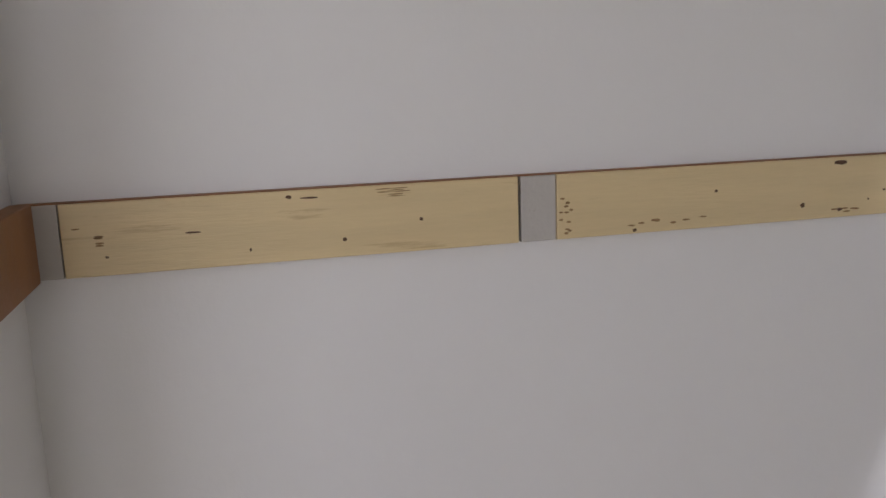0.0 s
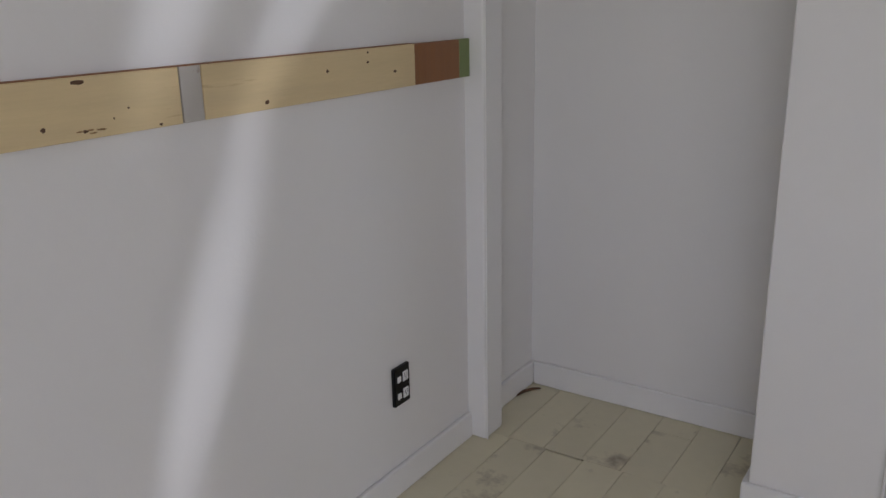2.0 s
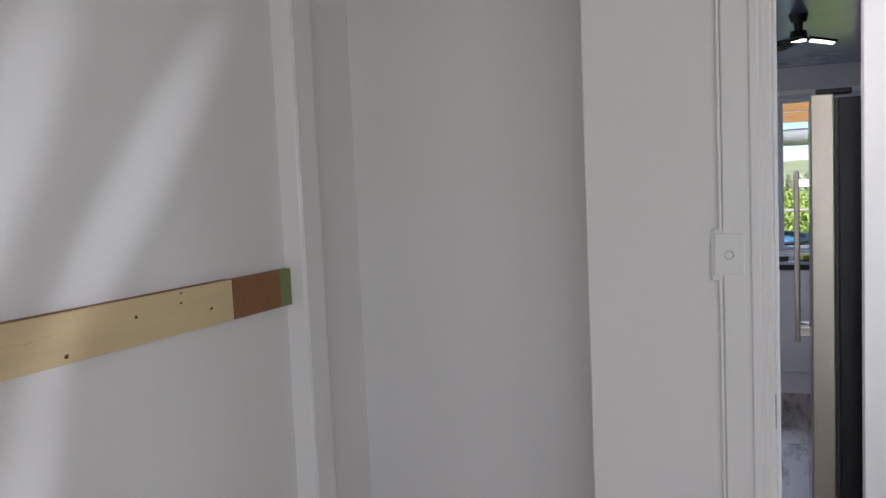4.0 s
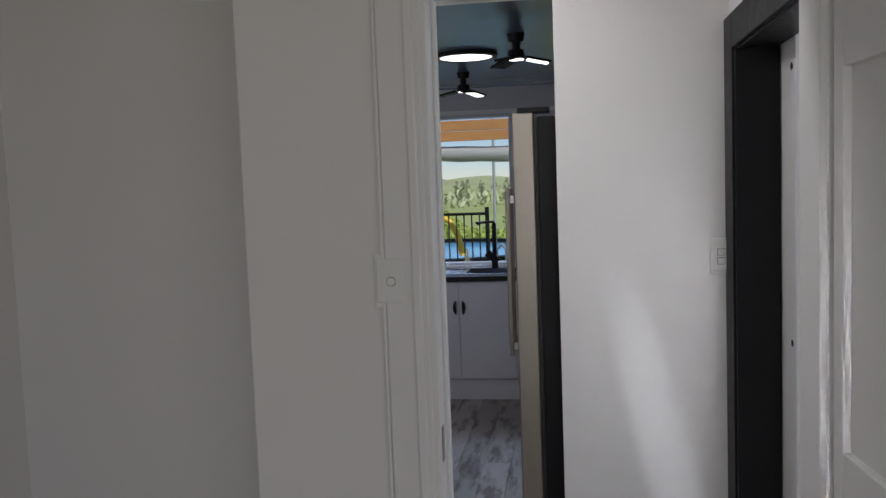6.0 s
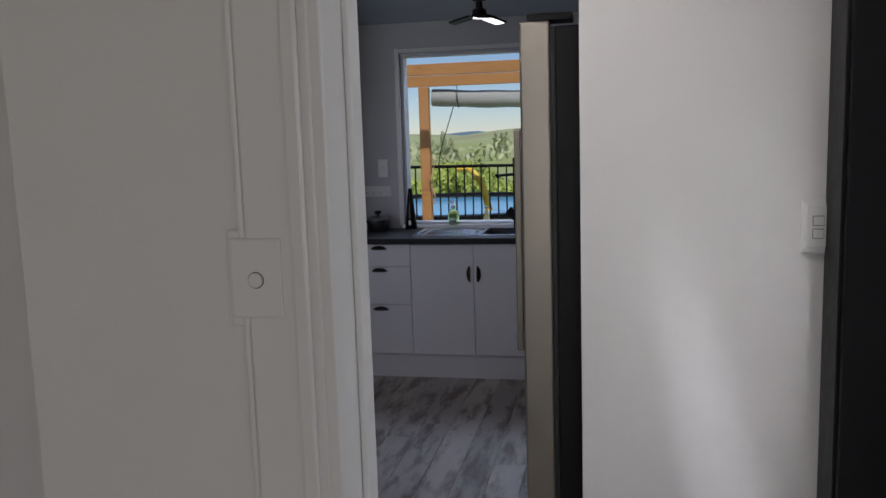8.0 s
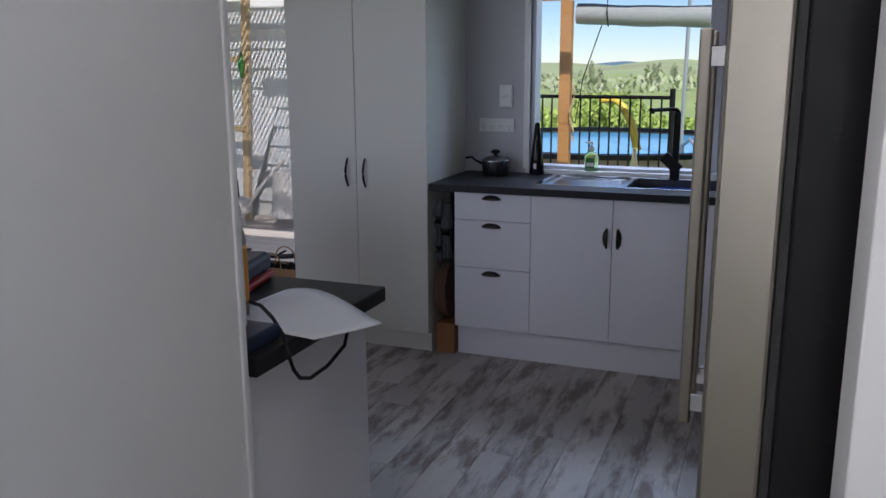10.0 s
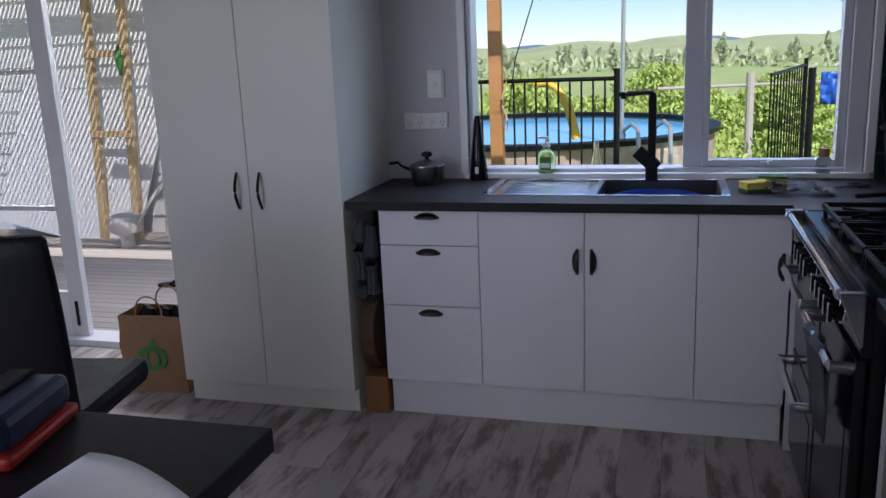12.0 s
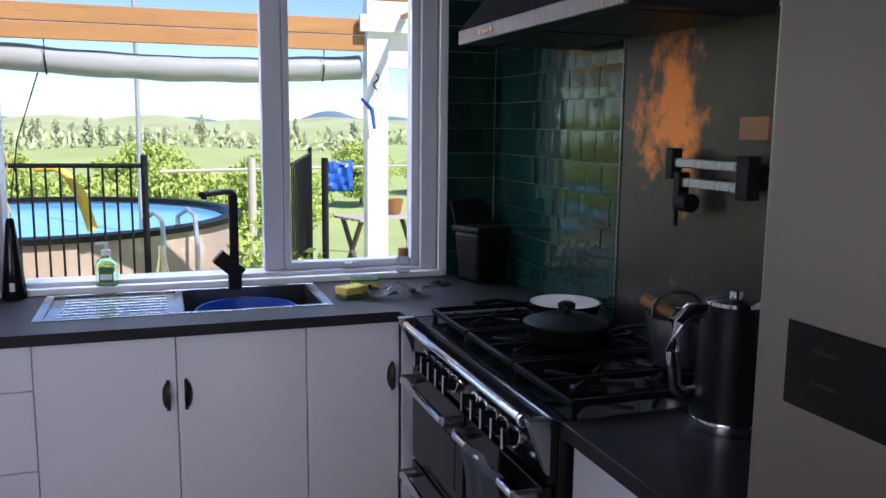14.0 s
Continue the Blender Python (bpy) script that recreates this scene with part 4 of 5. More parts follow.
blocks("hinge_cover", BLACK, [(0.02, 0.14, 0.02, 0.10, 1.846, 1.866), (0.02, 0.14, 0.82, 0.9, 1.846, 1.866)], fr, 0.004)

# peninsula and what lies on it
pn = thing("peninsula_bench", (-0.75, -2.6, 0), "white peninsula bench with a charcoal worktop", "bench")
block("body", CAB, 0, 1.26, 0.03, 0.57, 0, 0.888, pn, 0.002)
block("worktop", COUNTER, -0.02, 1.302, 0.0, 0.61, 0.89, 0.93, pn, 0.004)
bm = bmesh.new()
rows = []
for i in range(13):
    u = i / 12
    rows.append([])
    for j in range(9):
        w = j / 8
        x = 0.333 + 0.355 * u - w * (0.003 + 0.075 * u)
        y = -2.13 - 0.168 * u - w * (0.27 - 0.10 * u)
        lift = 0.026 * math.sin(math.pi * min(u * 0.9 + 0.05, 1)) * (1 - 0.75 * w) + 0.006 * math.sin(5 * u + 2 * w)
        rows[-1].append(bm.verts.new((x, y, 0.9335 + max(lift, 0))))
for a, b in zip(rows, rows[1:]):
    for j in range(8):
        bm.faces.new((a[j], a[j + 1], b[j + 1], b[j]))
pp = tagged(done(bm, "paper_sheet", PAPER, smooth=True), "curled white paper sheet lying over the bench edge", "paper")
pp.modifiers.new("thickness", "SOLIDIFY").thickness = 0.001
bm = bmesh.new()
tube(bm, [(0.25, -2.30, 0.94), (0.34, -2.33, 0.962), (0.42, -2.38, 0.97), (0.49, -2.44, 0.965), (0.54, -2.48, 0.945), (0.562, -2.495, 0.905), (0.566, -2.485, 0.87), (0.568, -2.465, 0.845), (0.572, -2.43, 0.832), (0.578, -2.36, 0.838), (0.585, -2.29, 0.865), (0.58, -2.25, 0.92)], 0.0045, 8)
tagged(done(bm, "power_cable", BLACK, smooth=True), "black cable looping over the bench edge", "cable")
bm = bmesh.new()
lathe(bm, [(0.045, 0), (0.05, 0.003), (0.05, 0.258), (0.046, 0.26), (0.02, 0.26), (0.02, 0.25), (0.0001, 0.26)], 32)
tagged(done(bm, "paper_towel_roll", PAPER, smooth=True, at=(0.425, -2.53, 0.965)), "standing roll of white paper towel", "paper roll")
tagged(block("blue_case", NAVY, 0.36, 0.525, -2.595, -2.46, 0.931, 0.964, bevel=0.008), "flat dark blue plastic case under the paper roll", "case")
bt = thing("drink_bottle", (0.352, -2.395, 0.931), "clear plastic bottle with an orange label and black cap", "bottle")
bm = bmesh.new()
lathe(bm, [(0.034, 0), (0.04, 0.008), (0.04, 0.19), (0.036, 0.21), (0.018, 0.265), (0.014, 0.285), (0.0001, 0.286)], 28)
done(bm, "body", CLEAR, bt, smooth=True)
bm = bmesh.new()
lathe(bm, [(0.0405, 0.05), (0.0412, 0.052), (0.0412, 0.168), (0.0405, 0.17)], 28)
done(bm, "label", ORANGE, bt, smooth=True)
bm = bmesh.new()
lathe(bm, [(0.03, 0.286), (0.032, 0.29), (0.03, 0.325), (0.018, 0.335), (0.0001, 0.336)], 20)
done(bm, "cap", BLACK, bt, smooth=True)
tbx = thing("tool_case", (0.09, -2.13, 0.931), "black and blue tool case with a red base", "case", turn=12)
block("base", RED, -0.16, 0.15, -0.1, 0.1, 0, 0.022, tbx, 0.008)
block("body", NAVY, -0.155, 0.145, -0.095, 0.095, 0.0225, 0.075, tbx, 0.015)
blocks("lid_rib", BLACK, [(-0.1, -0.06, -0.09, 0.09, 0.0755, 0.082), (0.05, 0.09, -0.09, 0.09, 0.0755, 0.082)], tbx, 0.004)
bm = bmesh.new()
lathe(bm, [(0.035, 0), (0.04, 0.006), (0.04, 0.1), (0.034, 0.106), (0.028, 0.106), (0.026, 0.02), (0.0001, 0.018)], 24)
tagged(done(bm, "wooden_pot", WOODH, smooth=True, at=(0.27, -2.36, 0.931)), "small turned wooden pot on the bench", "pot")

# black chair beyond the peninsula
ch = thing("office_chair", (-0.82, -1.0, 0), "black padded leather office chair", "chair", turn=190)
bm = bmesh.new()
rows = []
for j in range(10):
    z = 0.46 + 0.56 * j / 9
    rows.append([bm.verts.new((0.25 * math.sin(1.45 * (i / 5 - 1)) * (1 - 0.06 * (j / 9) ** 4), 0.20 + 0.03 * math.cos(2 * (i / 5 - 1)) + 0.02 * j / 9, z)) for i in range(11)])
for a, b in zip(rows, rows[1:]):
    for i in range(10):
        bm.faces.new((a[i], a[i + 1], b[i + 1], b[i]))
bk = done(bm, "backrest", LEATHER, ch, smooth=True)
bk.modifiers.new("thickness", "SOLIDIFY").thickness = 0.07
bk.modifiers.new("bevel", "BEVEL").width = 0.02
blocks("seat", LEATHER, [(-0.25, 0.25, -0.28, 0.2, 0.40, 0.49)], ch, 0.035)
bm = bmesh.new()
rod(bm, (0, 0, 0.08), (0, 0, 0.41), 0.03)
for i in range(5):
    a = i * 2 * math.pi / 5
    rod(bm, (0, 0, 0.1), (0.28 * math.cos(a), 0.28 * math.sin(a), 0.07), 0.02, 0.015)
done(bm, "pedestal", BLACK, ch)
bm = bmesh.new()
for i in range(5):
    a = i * 2 * math.pi / 5
    rod(bm, (0.28 * math.cos(a) - 0.02, 0.28 * math.sin(a), 0.03), (0.28 * math.cos(a) + 0.02, 0.28 * math.sin(a), 0.03), 0.03, n=16)
done(bm, "castor", BLACK, ch)
# paper shopping bag
pb = thing("paper_bag", (-1.16, 0.14, 0), "brown paper carrier bag with twisted handles and a green mark", "bag", turn=4)
bm = bmesh.new()
vs = box(bm, -0.16, 0.16, -0.09, 0.09, 0.0, 0.37)
bmesh.ops.delete(bm, geom=[f for f in bm.faces if f.normal.z > 0.9], context="FACES")
bmesh.ops.subdivide_edges(bm, edges=bm.edges, cuts=4, use_grid_fill=True)
for v in bm.verts:
    if 0.01 < v.co.z:
        v.co += Vector((noise.noise(v.co * 7), noise.noise(v.co * 7 + Vector((5, 5, 5))), 0)) * 0.018
done(bm, "sack", BAGP, pb, smooth=False).modifiers.new("thickness", "SOLIDIFY").thickness = 0.002
for y in (-0.088, 0.088):
    bm = bmesh.new()
    tube(bm, arc(lambda u: (0.065 * math.cos(math.pi * u), y, 0.36 + 0.10 * math.sin(math.pi * u) ** 0.7), 14), 0.004, 6)
    done(bm, "handle", BAGP, pb, smooth=True)
bm = bmesh.new()
tube(bm, arc(lambda u: (0.065 * math.cos(2 * math.pi * u), -0.1, 0.17 + 0.05 * math.sin(2 * math.pi * u)), 24), 0.012, 6)
tube(bm, arc(lambda u: (0.03 * math.cos(2 * math.pi * u), -0.1, 0.165 + 0.04 * math.sin(2 * math.pi * u)), 18), 0.007, 6)
tube(bm, [(0, -0.1, 0.23), (0.02, -0.1, 0.26)], 0.012, 6)
for v in bm.verts:
    v.co.y = -0.1 + (v.co.y + 0.1) * 0.15
done(bm, "green_mark", GREEN, pb)
bm = bmesh.new()
for i in range(6):
    a = Vector((-0.10 + 0.04 * i, 0.02 * (-1) ** i, 0.30))
    rod(bm, a, a + Vector((0.02, 0.02, 0.08)), 0.04, 0.02, 7)
done(bm, "contents", BLACK, pb)

# sill and worktop small things
sp = thing("soap_bottle", (0.59, 0.545, 0.945), "clear pump bottle of green hand soap on the sill", "bottle")
bm = bmesh.new()
lathe(bm, [(0.03, 0), (0.038, 0.006), (0.039, 0.07), (0.032, 0.095), (0.014, 0.108), (0.014, 0.115), (0.0001, 0.116)], 24)
done(bm, "body", SOAP, sp, smooth=True)
bm = bmesh.new()
lathe(bm, [(0.017, 0.116), (0.017, 0.132), (0.006, 0.135), (0.005, 0.155), (0.0001, 0.156)], 16)
box(bm, -0.035, 0.008, -0.006, 0.006, 0.15, 0.16)
done(bm, "pump", PLAST, sp, 0.001)
bm = bmesh.new()
box(bm, -0.024, 0.024, -0.0405, -0.037, 0.02, 0.075)
done(bm, "label", GREEN, sp)
bm = bmesh.new()
box(bm, -0.02, 0.02, -0.042, -0.0405, 0.03, 0.05)
done(bm, "label_bar", PLAST, sp)
sb = thing("kitchen_scraper", (0.29, 0.53, 0.921), "tall black cone-shaped kitchen gadget on the sill", "gadget")
bm = bmesh.new()
lathe(bm, [(0.04, 0), (0.042, 0.01), (0.03, 0.12), (0.014, 0.27), (0.01, 0.28), (0.0001, 0.281)], 20)
done(bm, "body", BLACKG, sb, smooth=True)
blocks("badge", PLAST, [(-0.008, 0.008, -0.042, -0.038, 0.03, 0.06)], sb, 0.001)
jr = thing("spice_jar", (1.70, 0.545, 0.945), "small clear jar with a brown cork top on the sill", "jar")
bm = bmesh.new()
lathe(bm, [(0.026, 0), (0.028, 0.004), (0.028, 0.055), (0.02, 0.065), (0.0001, 0.066)], 20)
done(bm, "body", CLEAR, jr, smooth=True)
bm = bmesh.new()
lathe(bm, [(0.02, 0.066), (0.022, 0.072), (0.02, 0.098), (0.0001, 0.1)], 18)
done(bm, "stopper", WOODH, jr, smooth=True)
gb = thing("glass_bottle", (0.78, 0.80, 0.55), "small clear glass bottle standing outside the window", "bottle")
bm = bmesh.new()
lathe(bm, [(0.03, 0), (0.034, 0.01), (0.034, 0.36), (0.012, 0.46), (0.012, 0.5), (0.0001, 0.5)], 20)
done(bm, "body", CLEAR, gb, smooth=True)
for i, (x, y, z, tn) in enumerate(((1.42, 0.24, 0.92, 25), (1.49, 0.33, 0.92, -10))):
    s = thing("sponge", (x, y, z), "yellow washing sponge with a green scouring side", "sponge", "sponges", turn=tn)
    block("foam", SPONGE, -0.05, 0.05, -0.034, 0.034, 0.011 if i == 0 else 0, 0.04, s, 0.005)
    block("scourer", SCOUR, -0.05, 0.05, -0.034, 0.034, 0 if i == 0 else 0.041, 0.01 if i == 0 else 0.048, s, 0.002)
bm = bmesh.new()
g = bmesh.ops.create_grid(bm, x_segments=26, y_segments=14, size=0.5)
for v in bm.verts:
    v.co.x *= 0.24
    v.co.y *= 0.13
    v.co.z = 0.012 + 0.04 * max(0, noise.fractal(v.co * 14, 0.9, 2.0, 3) + 0.25)
bg = tagged(done(bm, "plastic_bag", CLEAR, smooth=True, at=(1.57, 0.20, 0.921)), "crumpled clear plastic bag on the worktop", "bag")
sc = thing("scissors", (1.76, 0.33, 0.921), "black-handled kitchen scissors on the worktop", "scissors", turn=30)
bm = bmesh.new()
for s in (-1, 1):
    tube(bm, arc(lambda u: (0.045 + 0.024 * math.cos(2 * math.pi * u), s * 0.022 + 0.016 * math.sin(2 * math.pi * u), 0.006), 16), 0.0045, 6)
done(bm, "handle", BLACK, sc, smooth=True)
blocks("blade", STEEL, [(-0.07, 0.025, -0.006, 0.0, 0.003, 0.006), (-0.07, 0.025, 0.0, 0.006, 0.006, 0.009)], sc, 0.001)
# wall socket and switch by the window
ks = thing("power_socket", (0.049, 0.56, 1.182), "white four-gang power socket on the kitchen wall", "socket")
block("cover_plate", PLAST, -0.102, 0.102, -0.011, 0, -0.037, 0.037, ks, 0.003)
for i in range(4):
    x = -0.076 + i * 0.051
    block("rocker", PLAST, x - 0.006, x + 0.006, -0.0145, -0.011, 0.008, 0.026, ks, 0.001)
    blocks("slot", GAP, [(x - 0.009, x - 0.007, -0.0116, -0.0105, -0.012, -0.002), (x + 0.007, x + 0.009, -0.0116, -0.0105, -0.012, -0.002), (x - 0.001, x + 0.001, -0.0116, -0.0105, -0.026, -0.016)], ks, 0)
switch_plate((0.101, 0.56, 1.342), 0, "white light switch on the kitchen wall", w=0.07, rockers=1)

# ceiling lamps
rl = thing("round_ceiling_light", (1.06, -1.17, KZ), "round dark-rimmed ceiling light, lit", "lamp")
bm = bmesh.new()
lathe(bm, [(0.18, 0), (0.182, -0.02), (0.165, -0.026), (0.15, -0.022), (0.15, -0.002)], 40)
done(bm, "rim", CHAR, rl, smooth=True)
bm = bmesh.new()
lathe(bm, [(0.149, -0.003), (0.148, -0.018), (0.0001, -0.021)], 40)
done(bm, "diffuser", GLOW, rl, smooth=True)


def blade_lamp(at, turn):
    th = thing("folding_blade_light", at, "black three-blade folding ceiling lamp, lit", "lamp", "blade lamps", turn=turn)
    bm = bmesh.new()
    rod(bm, (0, 0, 0), (0, 0, -0.04), 0.045, 0.035, 18)
    rod(bm, (0, 0, -0.04), (0, 0, -0.085), 0.02, n=14)
    rod(bm, (0, 0, -0.08), (0, 0, -0.125), 0.038, 0.045, 8)
    done(bm, "mount", BLACK, th, 0.002)
    for i in range(3):
        d = blocks("blade", BLACK, [(0.045, 0.17, -0.045, 0.045, -0.006, 0.006)], th, 0.003)
        d.matrix_basis = pose(0, 0, -0.11, 0, 12, i * 120)
        if i:
            continue
        g_ = blocks("led_panel", GLOW, [(0.055, 0.16, -0.036, 0.036, -0.0085, -0.006)], d, 0)
    bm = bmesh.new()
    rod(bm, (0, 0, -0.125), (0, 0, -0.129), 0.036, n=20)
    done(bm, "led_core", GLOW, th)
    return th


b1 = blade_lamp((1.38, -1.73, KZ), 10)
copy_thing(b1, pose(0.945, -0.39, KZ, 0, 0, 50))

# ---- outside ----
GZ = -0.55
bm = bmesh.new()
N = 70
for i in range(N + 1):
    for j in range(N + 1):
        sx, sy = (i / N * 2 - 1), (j / N * 2 - 1)
        x, y = 2600 * sx * abs(sx) ** 2.2, 2600 * sy * abs(sy) ** 2.2
        d = math.hypot(x, y)
        z = GZ - 4.5 * min(max((d - 12) / 30, 0), 1) + 1.2 * noise.noise((x * 0.012, y * 0.012, 0)) * min(d / 60, 1)
        bm.verts.new((x, y, z))
bm.verts.ensure_lookup_table()
for i in range(N):
    for j in range(N):
        a = i * (N + 1) + j
        bm.faces.new((bm.verts[a], bm.verts[a + N + 1], bm.verts[a + N + 2], bm.verts[a + 1]))
structure(done(bm, "ground", GRASS, smooth=True), "green meadow falling away to the valley", "ground")


def ridge(name, m, y0, depth, half, bumps, seed, label):
    """Hills across the valley: rounded tops (x, height above the eye's level, half-width) on a low rolling line."""
    bm = bmesh.new()
    nx, ny = 220, 12
    for i in range(nx + 1):
        for j in range(ny + 1):
            w = j / ny
            x, y = half * (2 * i / nx - 1), y0 + w * depth
            top = 7 + max(h * math.exp(-((x - c) / wd) ** 2) for c, h, wd in bumps) + 4.5 * noise.fractal((x * 0.006 + seed, seed, w), 0.9, 2.1, 5)
            bm.verts.new((x, y, -6 + max(top, 1) * math.sin(math.pi * min(w * 0.75, 1)) ** 1.2))
    bm.verts.ensure_lookup_table()
    for i in range(nx):
        for j in range(ny):
            a = i * (ny + 1) + j
            bm.faces.new((bm.verts[a], bm.verts[a + ny + 1], bm.verts[a + ny + 2], bm.verts[a + 1]))
    structure(done(bm, name, m, smooth=True), label, "hills")


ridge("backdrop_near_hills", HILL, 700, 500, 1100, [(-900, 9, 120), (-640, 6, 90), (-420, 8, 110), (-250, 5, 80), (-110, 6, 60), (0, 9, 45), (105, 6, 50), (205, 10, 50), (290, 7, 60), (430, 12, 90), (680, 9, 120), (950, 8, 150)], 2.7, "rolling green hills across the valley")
ridge("backdrop_far_hills", FARHILL, 1500, 500, 1700, [(-700, 10, 120), (-300, 8, 90), (72, 15, 55), (361, 30, 55), (490, 21, 70), (900, 24, 160)], 7.3, "dark wooded far hills, tinted blue for haze")


def leaves(bm, rng, centre, rad, n, size):
    for _ in range(n):
        while True:
            p = Vector((rng.uniform(-1, 1), rng.uniform(-1, 1), rng.uniform(-1, 1)))
            if 0.25 < p.length < 1:
                break
        p = Vector(centre) + Vector((p.x * rad[0], p.y * rad[1], p.z * rad[2]))
        q = Euler((rng.uniform(0, 6.3), rng.uniform(0, 6.3), rng.uniform(0, 6.3))).to_quaternion()
        s = size * rng.uniform(0.6, 1.4)
        bm.faces.new([bm.verts.new(p + q @ Vector(c) * s) for c in ((-1, 0, 0), (0, -0.45, 0.1), (1, 0, 0), (0, 0.45, -0.1))])


def tree(name, seed, h, spread, m, clumps, leaf, label, n=110):
    rng = random.Random(seed)
    th = thing(name, (0, 0, -60), label, "tree")
    bm = bmesh.new()
    tube(bm, [(0, 0, 0), (0.02 * h, 0, 0.35 * h), (0, 0.02 * h, 0.8 * h)], [0.03 * h, 0.02 * h, 0.006 * h], 8)
    ends = []
    for c in range(clumps):
        u = (c + 0.5) / clumps
        a = c * 2.4 + rng.uniform(-0.4, 0.4)
        r = spread * (math.sin(math.pi * (0.12 + 0.85 * u)) ** 0.8) * rng.uniform(0.45, 0.85)
        e = Vector((r * math.cos(a), r * math.sin(a), h * (0.16 + 0.8 * u)))
        ends.append(e)
        tube(bm, [(0, 0, e.z * 0.75), e * 0.5 + Vector((0, 0, e.z * 0.42)), e], [0.009 * h, 0.006 * h, 0.002 * h], 5)
    done(bm, "trunk", BARK, th)
    bm = bmesh.new()
    for e in ends:
        k = rng.uniform(0.7, 1.2)
        leaves(bm, rng, e, (spread * 0.42 * k, spread * 0.42 * k, h * 0.11 * k), n, leaf)
    tagged(done(bm, "crown", m, th), kind="stuff")
    return th


def plant_out(protos, spots, group):
    for i, (x, y, z, s, tn) in enumerate(spots):
        o = protos[i % len(protos)]
        tagged(o, group=group)
        if i < len(protos):
            o.matrix_world = pose(x, y, z, 0, 0, tn) @ Matrix.Scale(s, 4)
        else:
            c = copy_thing(o, pose(x, y, z, 0, 0, tn))
            c.scale = (s, s, s)


rng = random.Random(4)
pops = [tree("poplar_tree", 11, 14, 1.7, POPLAR, 20, 0.5, "slender green poplar in the valley, paled for haze", 60), tree("poplar_tree", 12, 12, 2.1, POPLAR, 18, 0.5, "slender green poplar in the valley, paled for haze", 60)]
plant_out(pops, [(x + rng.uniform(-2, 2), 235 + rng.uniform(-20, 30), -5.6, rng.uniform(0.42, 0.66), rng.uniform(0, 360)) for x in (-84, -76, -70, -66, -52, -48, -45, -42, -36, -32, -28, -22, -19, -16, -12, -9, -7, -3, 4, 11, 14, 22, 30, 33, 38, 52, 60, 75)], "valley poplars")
wil = [tree("willow_bush", 21, 4.2, 2.6, LEAF, 30, 0.12, "bright green willow bush below the garden", 280), tree("willow_bush", 22, 3.6, 2.9, LEAF, 30, 0.12, "bright green willow bush below the garden", 280)]
plant_out(wil, [(x, y, -4.7, s * 1.12, rng.uniform(0, 360)) for x, y, s in ((-22, 38, 1.15), (-18, 36, 1.2), (-13.5, 37, 1.0), (-9.5, 36, 1.05), (-6, 38, 1.0), (-2.5, 36, 0.95), (1.5, 37, 0.9), (6, 40, 1.0), (-16, 46, 1.1), (-8, 47, 1.1), (0, 48, 1.05), (8, 55, 1.0), (16, 62, 1.0), (25, 70, 1.0))], "willow bushes")
bm = bmesh.new()
rg = random.Random(9)
for i in range(110):
    leaves(bm, rg, (-170 + i * 4.2, 230 + 30 * math.sin(i * 0.35), -4 + rg.uniform(0, 1.5)), (4, 6, 3.2), 36, 1.1)
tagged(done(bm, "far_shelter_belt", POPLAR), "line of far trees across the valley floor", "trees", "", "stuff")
bm = bmesh.new()
for i in range(9):
    leaves(bm, rg, (1.75 + 0.25 * math.sin(i * 2), 4.6 + 0.35 * i, GZ + 0.45 + 0.12 * math.sin(i)), (0.35, 0.35, 0.45), 160, 0.05)
tagged(done(bm, "flower_bed", LEAF), "leafy green garden bed beside the pool", "plants", "", "stuff")
bm = bmesh.new()
for i in range(6):
    leaves(bm, rg, (4.2 + 0.35 * i, 7.2 + 0.3 * i, GZ + 0.4), (0.5, 0.5, 0.45), 160, 0.06)
tagged(done(bm, "garden_shrub", LEAF), "low green shrubs at the lawn edge", "plants", "", "stuff")

# pool
po = thing("round_pool", (-0.45, 6.45, GZ), "round above-ground pool with a stained wall and blue water", "pool")
bm = bmesh.new()
lathe(bm, [(1.98, -0.05), (1.98, 1.12), (1.93, 1.12), (1.93, 0.2)], 72, caps=False)
done(bm, "wall", POOLW, po, smooth=True)
bm = bmesh.new()
lathe(bm, [(1.9, 1.12), (2.03, 1.12), (2.04, 1.17), (1.9, 1.175), (1.9, 1.12)], 72, caps=False)
done(bm, "rim", CHAR, po, smooth=True)
bm = bmesh.new()
lathe(bm, [(1.925, 0.6), (1.925, 1.1)], 72)
done(bm, "water", WATER, po)
bm = bmesh.new()
for dx in (0, 0.28):
    tube(bm, [(1.25 + dx, -1.75 + dx * 0.8, 0.1), (1.25 + dx, -1.72 + dx * 0.8, 1.1), (1.24 + dx, -1.68 + dx * 0.8, 1.27), (1.18 + dx, -1.6 + dx * 0.8, 1.32), (1.1 + dx, -1.5 + dx * 0.8, 1.25), (1.08 + dx, -1.46 + dx * 0.8, 0.9)], 0.022, 8)
done(bm, "ladder_rail", GALV, po, smooth=True)
bm = bmesh.new()
tube(bm, [(-0.12, 4.55, 1.16), (0.02, 4.5, 1.17), (0.1, 4.48, 1.12), (0.2, 4.46, 0.95), (0.27, 4.45, 0.68)], [0.025, 0.028, 0.034, 0.042, 0.042], 12)
tagged(done(bm, "pool_noodle", YELLOW, smooth=True), "bent yellow foam pool noodle over the fence", "pool toy")


